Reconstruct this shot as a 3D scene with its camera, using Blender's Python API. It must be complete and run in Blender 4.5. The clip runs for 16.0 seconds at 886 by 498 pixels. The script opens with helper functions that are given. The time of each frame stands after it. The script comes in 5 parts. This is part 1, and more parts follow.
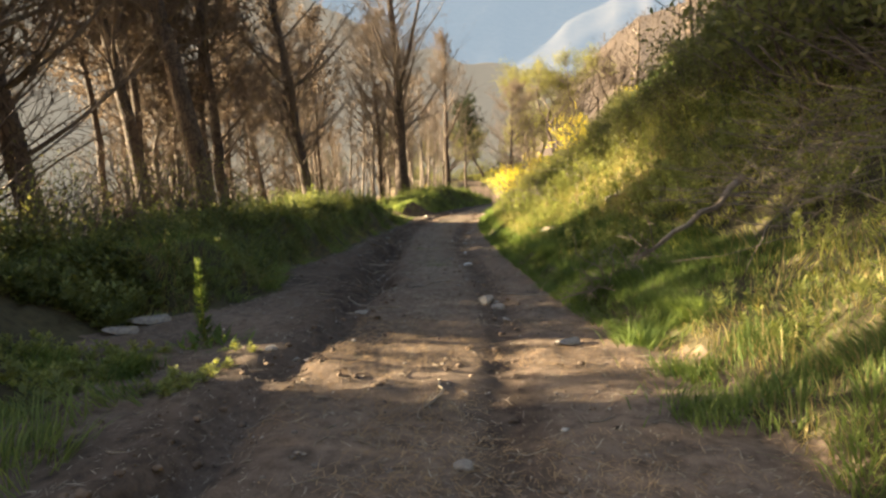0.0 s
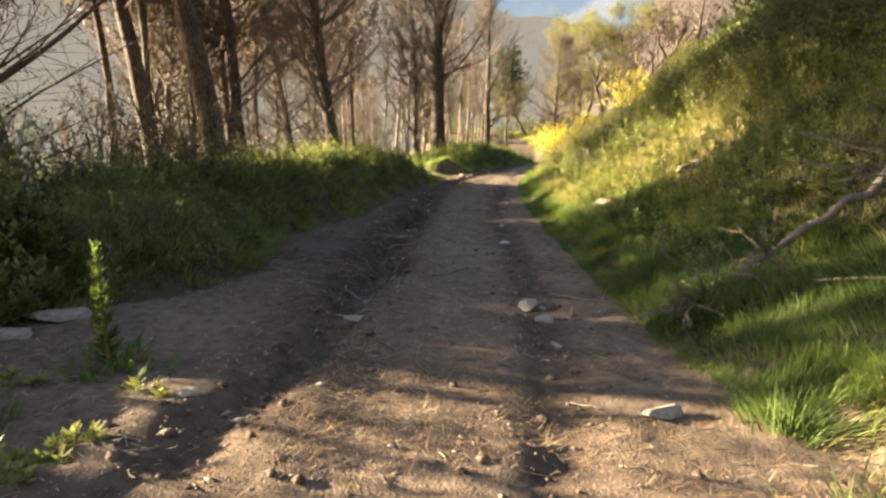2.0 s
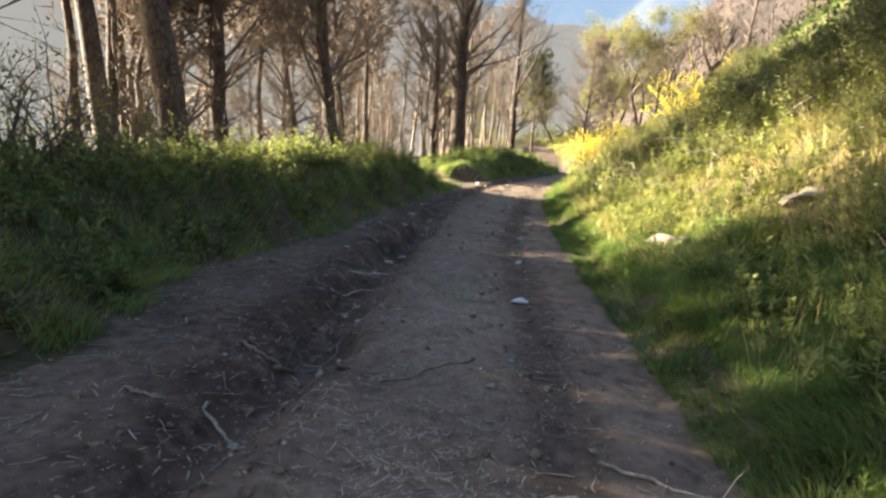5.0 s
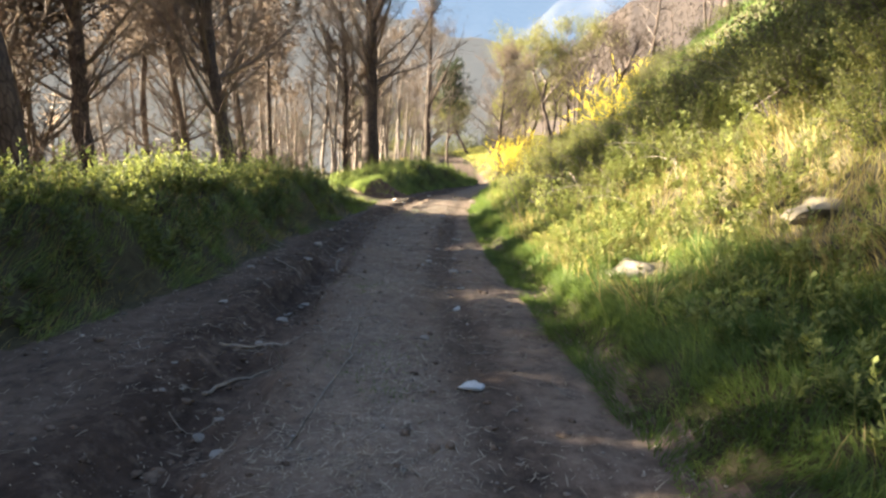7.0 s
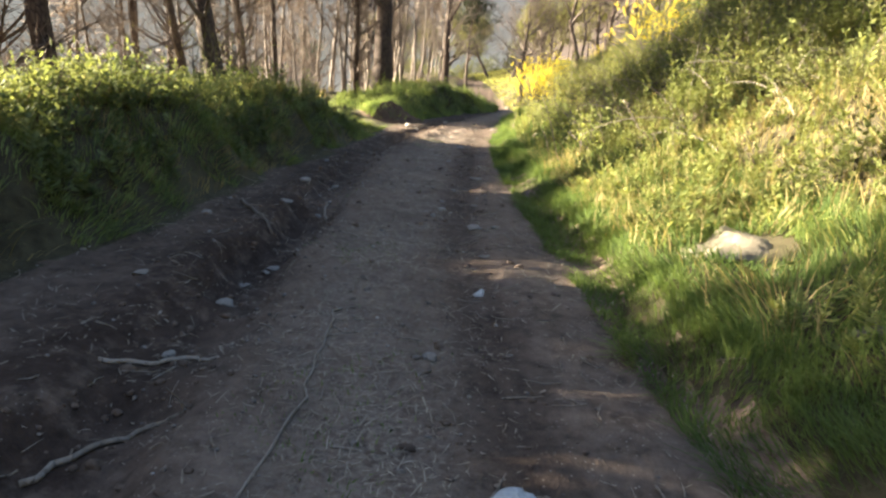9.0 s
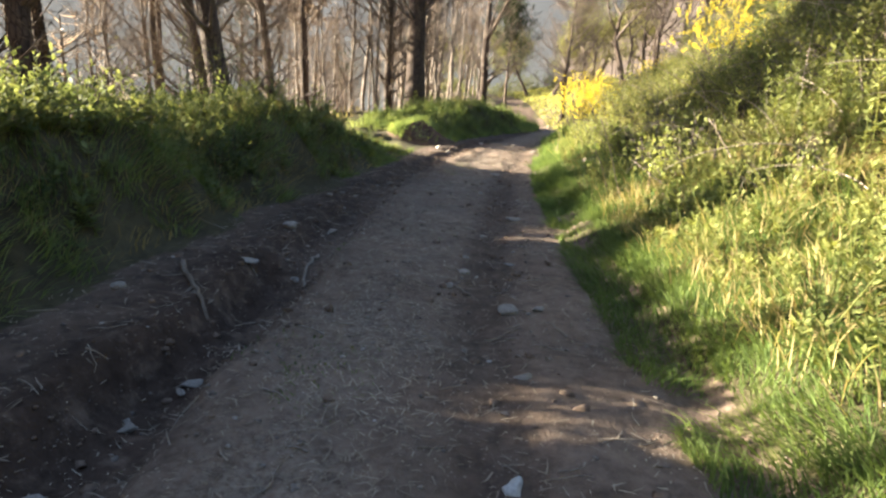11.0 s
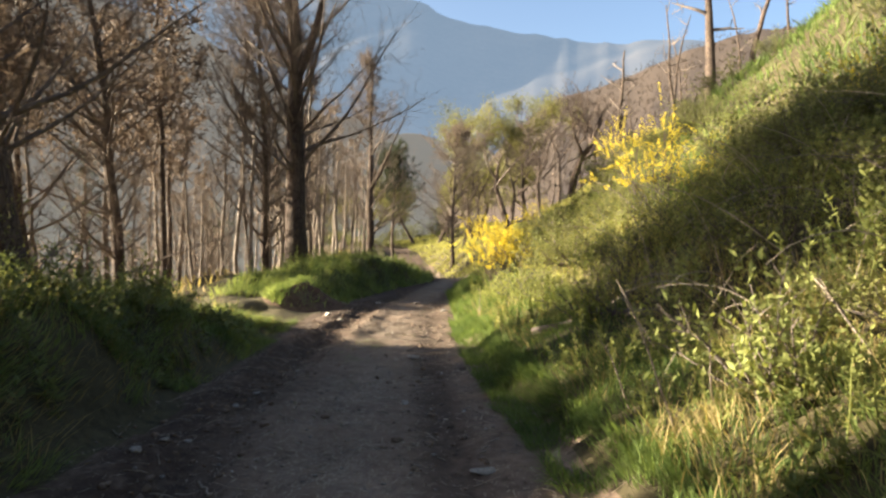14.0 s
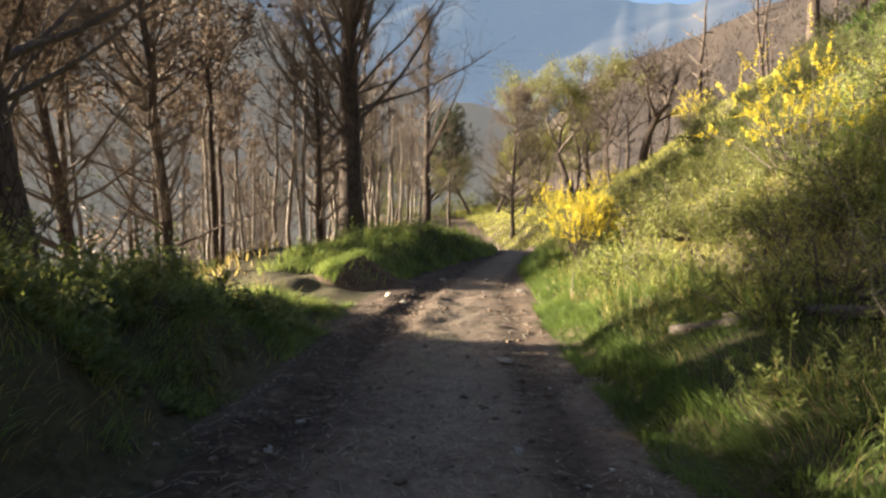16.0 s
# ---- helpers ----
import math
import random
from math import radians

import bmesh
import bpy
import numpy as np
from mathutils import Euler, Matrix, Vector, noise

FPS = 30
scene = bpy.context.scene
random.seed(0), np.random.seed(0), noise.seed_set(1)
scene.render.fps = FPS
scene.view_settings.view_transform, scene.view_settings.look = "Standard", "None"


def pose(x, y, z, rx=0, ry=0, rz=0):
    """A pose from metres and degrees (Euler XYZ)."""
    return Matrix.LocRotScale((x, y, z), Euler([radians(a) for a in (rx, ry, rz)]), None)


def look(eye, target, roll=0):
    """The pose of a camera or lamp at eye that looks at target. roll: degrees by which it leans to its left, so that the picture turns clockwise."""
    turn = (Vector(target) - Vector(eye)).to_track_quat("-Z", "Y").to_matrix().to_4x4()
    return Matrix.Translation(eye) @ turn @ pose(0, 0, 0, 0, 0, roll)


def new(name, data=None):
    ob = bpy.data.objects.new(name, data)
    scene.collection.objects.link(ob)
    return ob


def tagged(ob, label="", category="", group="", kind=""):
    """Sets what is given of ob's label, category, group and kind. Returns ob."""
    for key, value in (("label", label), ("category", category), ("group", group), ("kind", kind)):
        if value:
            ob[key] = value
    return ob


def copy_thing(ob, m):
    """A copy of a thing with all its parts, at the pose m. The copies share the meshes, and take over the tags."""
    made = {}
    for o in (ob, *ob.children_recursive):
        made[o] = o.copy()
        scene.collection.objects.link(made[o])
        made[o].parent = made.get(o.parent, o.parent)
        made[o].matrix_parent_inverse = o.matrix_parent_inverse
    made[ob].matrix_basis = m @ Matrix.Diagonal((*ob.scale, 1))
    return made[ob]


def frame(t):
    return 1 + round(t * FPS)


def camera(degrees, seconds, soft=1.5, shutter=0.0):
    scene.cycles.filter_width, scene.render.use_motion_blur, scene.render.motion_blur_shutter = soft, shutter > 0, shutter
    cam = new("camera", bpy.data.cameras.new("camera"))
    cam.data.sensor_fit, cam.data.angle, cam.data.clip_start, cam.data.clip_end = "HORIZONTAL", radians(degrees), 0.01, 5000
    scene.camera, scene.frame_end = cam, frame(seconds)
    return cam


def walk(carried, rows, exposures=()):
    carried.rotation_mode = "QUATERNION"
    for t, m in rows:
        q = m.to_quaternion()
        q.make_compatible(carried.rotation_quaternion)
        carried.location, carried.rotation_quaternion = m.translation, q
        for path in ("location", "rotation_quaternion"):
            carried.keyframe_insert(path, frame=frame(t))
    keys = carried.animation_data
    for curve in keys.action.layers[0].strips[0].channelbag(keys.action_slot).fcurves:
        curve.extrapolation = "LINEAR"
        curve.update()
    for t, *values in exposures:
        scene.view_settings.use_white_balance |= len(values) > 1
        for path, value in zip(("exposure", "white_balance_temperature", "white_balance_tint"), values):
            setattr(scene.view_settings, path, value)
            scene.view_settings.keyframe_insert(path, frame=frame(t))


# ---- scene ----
cam = camera(71.8, 16.0, soft=2.5)
PATH = [
    (0, (1.22, 0.127, 1.161), (1.042, 2.098, 0.868), -1.9),
    (0.5, (1.185, 0.678, 1.137), (1.008, 2.643, 0.809), 0.9),
    (1, (1.13, 1.245, 1.136), (0.913, 3.19, 0.724), -0.4),
    (1.5, (1.12, 1.827, 1.113), (0.889, 3.755, 0.63), -2.4),
    (2, (1.076, 2.447, 1.09), (0.787, 4.378, 0.658), 0.4),
    (2.5, (1.066, 2.997, 1.061), (0.789, 4.935, 0.652), -0.6),
    (3, (1.116, 3.649, 0.967), (0.768, 5.558, 0.486), 1.6),
    (3.2, (1.144, 3.876, 0.981), (0.817, 5.805, 0.564), 2.5),
    (5.3, (0.843, 6.271, 0.904), (0.494, 8.194, 0.476), 3.7),
    (5.5, (0.801, 6.494, 0.905), (0.53, 8.422, 0.445), 3.9),
    (6, (0.687, 7.002, 0.848), (0.522, 8.938, 0.375), 0.8),
    (6.5, (0.65, 7.516, 0.815), (0.458, 9.451, 0.347), 3.1),
    (7, (0.575, 8.066, 0.809), (0.483, 10.029, 0.437), 2.1),
    (7.5, (0.512, 8.632, 0.739), (0.288, 10.581, 0.351), -2.6),
    (8, (0.441, 9.154, 0.72), (0.361, 11.095, 0.248), 2.5),
    (8.5, (0.38, 9.63, 0.686), (0.24, 11.538, 0.104), 1.1),
    (9, (0.415, 10.219, 0.63), (0.297, 12.121, 0.025), 4.1),
    (9.5, (0.444, 10.757, 0.582), (0.427, 12.694, 0.086), 2.9),
    (9.7, (0.447, 10.981, 0.559), (0.297, 12.887, -0.026), 0.5),
    (11.8, (0.182, 13.332, 0.498), (-0.077, 15.245, -0.022), 3.5),
    (12, (0.091, 13.545, 0.504), (-0.156, 15.465, 0.004), 1.0),
    (12.5, (0.011, 14.157, 0.521), (-0.257, 16.104, 0.15), -0.7),
    (13, (-0.074, 14.891, 0.475), (-0.104, 16.872, 0.201), -1.6),
    (13.5, (-0.178, 15.435, 0.505), (-0.253, 17.426, 0.339), -1.0),
    (14, (-0.261, 16.115, 0.465), (-0.172, 18.112, 0.389), 0.6),
    (14.5, (-0.412, 16.585, 0.452), (-0.523, 18.573, 0.261), -5.8),
    (15, (-0.494, 17.175, 0.442), (-0.592, 19.164, 0.261), -0.5),
    (15.5, (-0.619, 17.607, 0.429), (-0.601, 19.604, 0.319), 1.2),
    (16, (-0.72, 18.379, 0.364), (-0.802, 20.37, 0.191), 0.3),
]
walk(cam, [(t, look(eye, target, roll)) for t, eye, target, roll in PATH], exposures=[(0, 3.5, 7400, 9), (3, 3.72, 6700, 9), (5.5, 3.82, 6100, 9), (9.5, 3.66, 6100, 9), (12.5, 3.6, 5900, 9), (14, 3.0, 6300, 9), (16, 2.87, 6200, 10)])

# ---- light ----
SUN_EL, SUN_AZ = 12.5, -87.0   # degrees above the horizon; clockwise from +y
sun_way = Vector((math.sin(radians(SUN_AZ)) * math.cos(radians(SUN_EL)), math.cos(radians(SUN_AZ)) * math.cos(radians(SUN_EL)), math.sin(radians(SUN_EL))))
world = bpy.data.worlds.new("sky")
scene.world = world
world.use_nodes = True
wn = world.node_tree
sky = wn.nodes.new("ShaderNodeTexSky")
sky.sky_type, sky.sun_disc = "NISHITA", False
sky.sun_elevation, sky.sun_rotation = radians(SUN_EL), radians(SUN_AZ)
sky.air_density, sky.dust_density, sky.ozone_density = 0.75, 3.6, 1.0
wn.nodes["Background"].inputs["Strength"].default_value = 0.05
wn.links.new(sky.outputs["Color"], wn.nodes["Background"].inputs["Color"])
sun = new("sun", bpy.data.lights.new("sun", "SUN"))
sun.data.energy, sun.data.angle, sun.data.color = 5.0, radians(0.6), (1.0, 0.86, 0.64)
sun.matrix_world = look(sun_way * 100, (0, 0, 0))

# ---- noise on arrays ----
def hashed(i, j, seed):
    h = np.sin(i * 127.1 + j * 311.7 + seed * 74.7) * 43758.5453
    return h - np.floor(h)


def vnoise(x, y, scale, seed=0):
    """Value noise from -1 to 1 with features of about scale metres."""
    x, y = np.asarray(x, float) / scale, np.asarray(y, float) / scale
    i, j = np.floor(x), np.floor(y)
    u, v = x - i, y - j
    u, v = u * u * (3 - 2 * u), v * v * (3 - 2 * v)
    a, b, c, d = hashed(i, j, seed), hashed(i + 1, j, seed), hashed(i, j + 1, seed), hashed(i + 1, j + 1, seed)
    return 2 * ((a * (1 - u) + b * u) * (1 - v) + (c * (1 - u) + d * u) * v) - 1


def smooth(t):
    t = np.clip(t, 0, 1)
    return t * t * (3 - 2 * t)


# ---- lie of the land ----
EDGE_Y = [-40, 0, 4.2, 5, 6.4, 7.2, 8, 9.2, 10.4, 11.2, 13, 14.5, 16, 18.8, 21, 24, 27, 30.5, 33, 38, 42, 48, 54, 62, 72, 84, 100, 130]
RIGHT_X = [4.2, 3.3, 2.9, 2.8, 2.6, 2.4, 2.25, 2.1, 1.95, 1.85, 1.62, 1.46, 1.3, 1.05, 0.9, 0.7, 0.68, 0.76, 0.85, 0.95, 1.5, 2.6, 3.1, 2.7, 1.5, -0.3, -4.7, -18]
LEFT_X = [-2.0, -1.9, -2.1, -2.7, -3.2, -3.05, -2.6, -2.25, -2.5, -2.85, -2.95, -2.8, -2.75, -2.9, -2.9, -2.85, -2.8, -3.0, -2.8, -2.0, -1.1, 0.4, 0.9, 0.4, -1.2, -3.2, -7.6, -22]
RUT_Y = [-40, 6, 10, 13, 16, 18.5, 20.8, 26, 33, 50]
RUT_L = [-0.5, -0.6, -0.86, -1.25, -1.55, -1.85, -2.05, -2.0, -1.6, 0.8]
RUT_R = [1.35, 1.3, 1.0, 0.6, 0.2, 0.06, 0.0, -0.05, 0.15, 2.4]


def right_edge(y):
    return np.interp(y, EDGE_Y, RIGHT_X)


def left_edge(y):
    return np.interp(y, EDGE_Y, LEFT_X)


def road_level(y):
    y = np.asarray(y, float)
    near = -0.358 - 0.0524 * y + 0.00019 * y * y
    far = np.interp(y, [46, 52, 55, 58, 66, 75, 85, 95, 105, 130, 200, 400, 5000], [-2.38, -2.6, -2.85, -3.3, -4.1, -3.9, -2.6, -2.0, -2.3, -9, -30, -70, -80])
    k = smooth((y - 42) / 6)
    return near * (1 - k) + far * k


def berm_height(y):
    return np.interp(y, [-40, -5, 0, 4, 6.2, 7.6, 9, 12, 20, 24, 27, 29.5, 31.5, 33.5, 36, 42, 47, 52, 60, 90],
                    [0.7, 0.7, 0.65, 0.64, 0.68, 0.75, 0.78, 0.85, 0.88, 0.8, 0.55, 0.14, 0.08, 0.3, 0.95, 1.1, 0.75, 0.5, 0.3, 0.2])


def land(x, y):
    """Height of the ground."""
    x, y = np.asarray(x, float), np.asarray(y, float)
    wob = 0.16 * vnoise(x * 0, y, 1.3, 3) + 0.08 * vnoise(x * 0, y, 0.45, 4)
    l, r = left_edge(y) + wob, right_edge(y) + 0.8 * wob
    dl, dr = l - x, x - r
    z = road_level(y)
    on = smooth(-dl / 0.3) * smooth(-dr / 0.3)
    # wheel ruts, crown and lumps of the track
    near = smooth((60 - y) / 12)
    rl = np.interp(y, RUT_Y, RUT_L) + 0.1 * vnoise(x * 0, y, 1.1, 8) + 0.06 * vnoise(x, y, 0.35, 26)
    rr = np.interp(y, RUT_Y, RUT_R) + 0.07 * vnoise(x * 0, y, 1.4, 9)
    deep = (0.16 + 0.1 * smooth((y - 8) / 4)) * (1 - 0.72 * smooth((y - 17) / 5))
    rut = deep * (0.8 + 0.5 * vnoise(x * 0, y, 1.7, 5) + 0.3 * vnoise(x, y, 0.3, 27)) * np.exp(-(((x - rl) / (0.2 + 0.1 * smooth((y - 8) / 4))) ** 4)) + 0.045 * (1 - 0.5 * smooth((y - 19) / 5)) * (1 + 0.6 * vnoise(x * 0, y, 1.3, 25)) * np.exp(-(((x - rr) / 0.22) ** 2))
    lip = 0.03 * np.exp(-(((x - rl - 0.45) / 0.22) ** 2)) + 0.03 * np.exp(-(((x - rl + 0.45) / 0.2) ** 2))
    z = z + near * on * (lip - rut + 0.035 * vnoise(x, y, 0.9, 6) + 0.024 * vnoise(x, y, 0.27, 7) + 0.011 * vnoise(x, y, 0.11, 11))
    # left: a low berm, then the hillside falls away
    hb = berm_height(y) * (1 + 0.3 * vnoise(x, y, 1.3, 12) + 0.12 * vnoise(x, y, 0.5, 20))
    hb = hb * (1 - 0.2 * np.exp(-(((y - 15.5) / 0.5) ** 2)))
    reach = 1.15 + 0.3 * vnoise(x * 0, y, 2.2, 19) + 0.3 * np.exp(-(((y - 6.0) / 1.1) ** 2))
    d = np.maximum(dl, 0)
    left = hb * smooth(d / reach) + 0.09 * vnoise(x, y, 0.6, 13) * smooth(d / 0.4)
    fall = np.maximum(d - 2.9, 0)
    left = left - (0.3 * np.minimum(fall, 3) + 0.5 * np.maximum(fall - 3, 0)) + 0.35 * vnoise(x, y, 4, 14) * smooth(fall / 3)
    left = np.maximum(left, -62 + 6 * vnoise(x, y, 90, 15) - np.minimum(z, 0))
    # right: a bank that grows into a hillside
    d = np.maximum(dr, 0)
    right = 0.1 * smooth(d / 0.35) + 0.4 * np.minimum(d, 2) + 0.78 * np.clip(d - 2, 0, 16) + 0.55 * np.clip(d - 18, 0, 60)
    right = right + (0.16 * vnoise(x, y, 1.5, 16) + 0.07 * vnoise(x, y, 0.5, 17)) * smooth(d / 0.8) + 0.8 * vnoise(x, y, 7, 18) * smooth((d - 3) / 5)
    right = right * (1 - 0.72 * smooth((y - 54) / 34)) * (1 - 0.6 * smooth((y - 95) / 90))
    dip = np.interp(y, [52, 58, 66, 75, 85, 92], [0, 0.45, 1.35, 1.5, 0.4, 0])
    right = right + dip * smooth(d / 2.5)
    return z + np.where(dl > 0, left, 0) + np.where(dr > 0, right, 0)


def on_land(x, y, dz=0.0):
    return Vector((x, y, float(land(x, y)) + dz))


# ---- building ----
def mesh(name, verts, tris=None, quads=None, material=None, flat=False):
    me = bpy.data.meshes.new(name)
    verts = np.asarray(verts, np.float32).reshape(-1, 3)
    tris = np.zeros((0, 3), np.int32) if tris is None else np.asarray(tris, np.int32).reshape(-1, 3)
    quads = np.zeros((0, 4), np.int32) if quads is None else np.asarray(quads, np.int32).reshape(-1, 4)
    me.vertices.add(len(verts))
    me.vertices.foreach_set("co", verts.ravel())
    me.loops.add(tris.size + quads.size)
    me.loops.foreach_set("vertex_index", np.concatenate([tris.ravel(), quads.ravel()]))
    me.polygons.add(len(tris) + len(quads))
    me.polygons.foreach_set("loop_start", np.concatenate([np.arange(len(tris)) * 3, tris.size + np.arange(len(quads)) * 4]).astype(np.int32))
    me.polygons.foreach_set("use_smooth", np.full(len(tris) + len(quads), not flat))
    me.update(calc_edges=True)
    if material:
        me.materials.append(material)
    return me


class Pile:
    """Gathers vertices, triangles and quads for one mesh."""

    def __init__(self):
        self.v, self.t, self.q, self.n = [], [], [], 0

    def add(self, v, t=None, q=None):
        v = np.asarray(v, float).reshape(-1, 3)
        if t is not None and len(t):
            self.t.append(np.asarray(t).reshape(-1, 3) + self.n)
        if q is not None and len(q):
            self.q.append(np.asarray(q).reshape(-1, 4) + self.n)
        self.v.append(v)
        self.n += len(v)

    def tube(self, pts, radii, sides=6, cap=True):
        pts, radii = np.asarray(pts, float), np.asarray(radii, float)
        n = len(pts)
        tang = np.gradient(pts, axis=0)
        tang /= np.linalg.norm(tang, axis=1)[:, None] + 1e-9
        ref = np.array([0.31, 0.17, 0.93]) if abs(tang[0][2]) < 0.8 else np.array([0.95, 0.2, 0.1])
        a = np.cross(tang, ref)
        a /= np.linalg.norm(a, axis=1)[:, None] + 1e-9
        b = np.cross(tang, a)
        ang = np.arange(sides) * 2 * np.pi / sides
        ring = pts[:, None] + radii[:, None, None] * (np.cos(ang)[None, :, None] * a[:, None] + np.sin(ang)[None, :, None] * b[:, None])
        i, j = np.meshgrid(np.arange(n - 1), np.arange(sides), indexing="ij")
        k = (j + 1) % sides
        quads = np.stack([i * sides + j, i * sides + k, (i + 1) * sides + k, (i + 1) * sides + j], -1).reshape(-1, 4)
        v = ring.reshape(-1, 3)
        tris = []
        if cap:
            v = np.vstack([v, pts[0], pts[-1]])
            m = n * sides
            tris = [(m, (s + 1) % sides, s) for s in range(sides)] + [(m + 1, (n - 1) * sides + s, (n - 1) * sides + (s + 1) % sides) for s in range(sides)]
        self.add(v, tris, quads)

    def blades(self, base, way, side, length, width, bend):
        """Narrow curved blades: base points, unit ways, unit sides; lengths, widths; bend is the drop of the tip as an offset."""
        n = len(base)
        l, w = np.asarray(length)[:, None], np.asarray(width)[:, None]
        mid = base + way * l * 0.55 + bend * 0.3
        tip = base + way * l + bend
        v = np.stack([base - side * w * 0.5, base + side * w * 0.5, mid - side * w * 0.42, mid + side * w * 0.42, tip], 1)
        o = np.arange(n)[:, None] * 5
        self.add(v, o + np.array([[2, 3, 4]]), o + np.array([[0, 1, 3, 2]]))

    def spikes(self, at, way, side, length, width):
        """Needles and fine shoots: one narrow triangle each."""
        l, w = np.asarray(length)[:, None], np.asarray(width)[:, None]
        v = np.stack([at - side * w * 0.5, at + side * w * 0.5, at + way * l], 1)
        self.add(v, np.arange(len(at))[:, None] * 3 + np.array([[0, 1, 2]]))

    def leaves(self, at, way, side, length, width):
        """Pointed leaves: a kite of two triangles folded along the midrib."""
        n = len(at)
        l, w = np.asarray(length)[:, None], np.asarray(width)[:, None]
        up = np.cross(way, side)
        v = np.stack([at, at + way * l * 0.5 - side * w * 0.5 + up * w * 0.15, at + way * l, at + way * l * 0.5 + side * w * 0.5 + up * w * 0.15], 1)
        o = np.arange(n)[:, None] * 4
        self.add(v, np.concatenate([o + np.array([[0, 2, 1]]), o + np.array([[0, 3, 2]])]))

    def mesh(self, name, material=None, flat=False):
        return mesh(name, np.concatenate(self.v) if self.v else np.zeros((0, 3)), np.concatenate(self.t) if self.t else None, np.concatenate(self.q) if self.q else None, material, flat)


def part(name, pile, material, parent, label="", flat=False, kind=""):
    ob = new(name, pile.mesh(name, material, flat) if isinstance(pile, Pile) else pile)
    ob.parent = parent
    if label:
        tagged(ob, label)
    if kind:
        tagged(ob, kind=kind)
    return ob


def unit(v):
    return v / (np.linalg.norm(v, axis=-1, keepdims=True) + 1e-9)




# ---- materials ----
def material(name):
    m = bpy.data.materials.new(name)
    m.use_nodes = True
    nt = m.node_tree
    return m, nt, nt.nodes["Principled BSDF"]


def node(nt, kind, **inputs):
    n = nt.nodes.new("ShaderNode" + kind)
    for k, v in inputs.items():
        n.inputs[k.replace("_", " ")].default_value = v
    return n


def ramp(nt, source, stops):
    r = nt.nodes.new("ShaderNodeValToRGB")
    while len(r.color_ramp.elements) < len(stops):
        r.color_ramp.elements.new(0.5)
    for e, (p, c) in zip(r.color_ramp.elements, stops):
        e.position, e.color = p, (*c, 1)
    nt.links.new(source, r.inputs["Fac"])
    return r.outputs["Color"]


def mix(nt, fac, a, b, how="MIX"):
    n = nt.nodes.new("ShaderNodeMix")
    n.data_type, n.blend_type = "RGBA", how
    for sock, val in (("Factor", fac), ("A", a), ("B", b)):
        s = [i for i in n.inputs if i.name == sock and i.type == ("VALUE" if sock == "Factor" else "RGBA")][0]
        if isinstance(val, (int, float, tuple)):
            s.default_value = val if not isinstance(val, tuple) else (*val, 1)
        else:
            nt.links.new(val, s)
    return [o for o in n.outputs if o.type == "RGBA"][0]


def noise_tex(nt, scale, detail=4.0, rough=0.55, coord=None, distort=0.0):
    n = node(nt, "TexNoise", Scale=scale, Detail=detail, Roughness=rough, Distortion=distort)
    if coord is not None:
        nt.links.new(coord, n.inputs["Vector"])
    return n.outputs["Fac"]


def bump(nt, bsdf, height, strength, distance):
    b = node(nt, "Bump", Strength=strength, Distance=distance)
    nt.links.new(height, b.inputs["Height"])
    nt.links.new(b.outputs["Normal"], bsdf.inputs["Normal"])


def soil_material(name, low, mid, high, fleck, stony=0.5, driven=False, chaff_tone=(0.22, 0.172, 0.125)):
    m, nt, bsdf = material(name)
    pos = nt.nodes.new("ShaderNodeNewGeometry").outputs["Position"]
    big, fine, grit = noise_tex(nt, 0.9, 5, 0.6, pos), noise_tex(nt, 9, 6, 0.65, pos), noise_tex(nt, 55, 3, 0.6, pos)
    base = ramp(nt, big, [(0.3, low), (0.5, mid), (0.72, high)])
    base = mix(nt, 0.55, base, ramp(nt, fine, [(0.32, tuple(c * 0.45 for c in low)), (0.5, mid), (0.7, high)]))
    vor = node(nt, "TexVoronoi", Scale=34.0)
    nt.links.new(pos, vor.inputs["Vector"])
    spot = ramp(nt, vor.outputs["Distance"], [(0.1, (1, 1, 1)), (0.22, (0, 0, 0))])
    gate = ramp(nt, noise_tex(nt, 3.1, 3, 0.7, pos), [(0.5, (0, 0, 0)), (0.62, (stony, stony, stony))])
    base = mix(nt, mix(nt, 1.0, spot, gate, "MULTIPLY"), base, fleck)
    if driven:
        # darker wheel tracks, lens falloff painted left of them, dry straw-grey dust and chaff on the crown between
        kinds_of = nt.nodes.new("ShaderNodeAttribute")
        kinds_of.attribute_name = "soil_tone"
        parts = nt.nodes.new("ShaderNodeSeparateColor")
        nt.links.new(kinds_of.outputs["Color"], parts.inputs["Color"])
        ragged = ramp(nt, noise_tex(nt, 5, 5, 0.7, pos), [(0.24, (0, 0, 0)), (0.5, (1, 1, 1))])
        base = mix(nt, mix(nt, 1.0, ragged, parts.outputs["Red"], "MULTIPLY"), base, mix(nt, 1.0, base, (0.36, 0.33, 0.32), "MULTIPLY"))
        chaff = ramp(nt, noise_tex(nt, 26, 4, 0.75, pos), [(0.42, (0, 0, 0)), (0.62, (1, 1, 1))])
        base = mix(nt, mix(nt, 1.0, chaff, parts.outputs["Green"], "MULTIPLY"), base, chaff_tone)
    nt.links.new(base, bsdf.inputs["Base Color"])
    bsdf.inputs["Roughness"].default_value = 0.95
    bsdf.inputs["Specular IOR Level"].default_value = 0.15
    h = mix(nt, 0.5, fine, grit)
    bump(nt, bsdf, h, 0.8, 0.03)
    return m


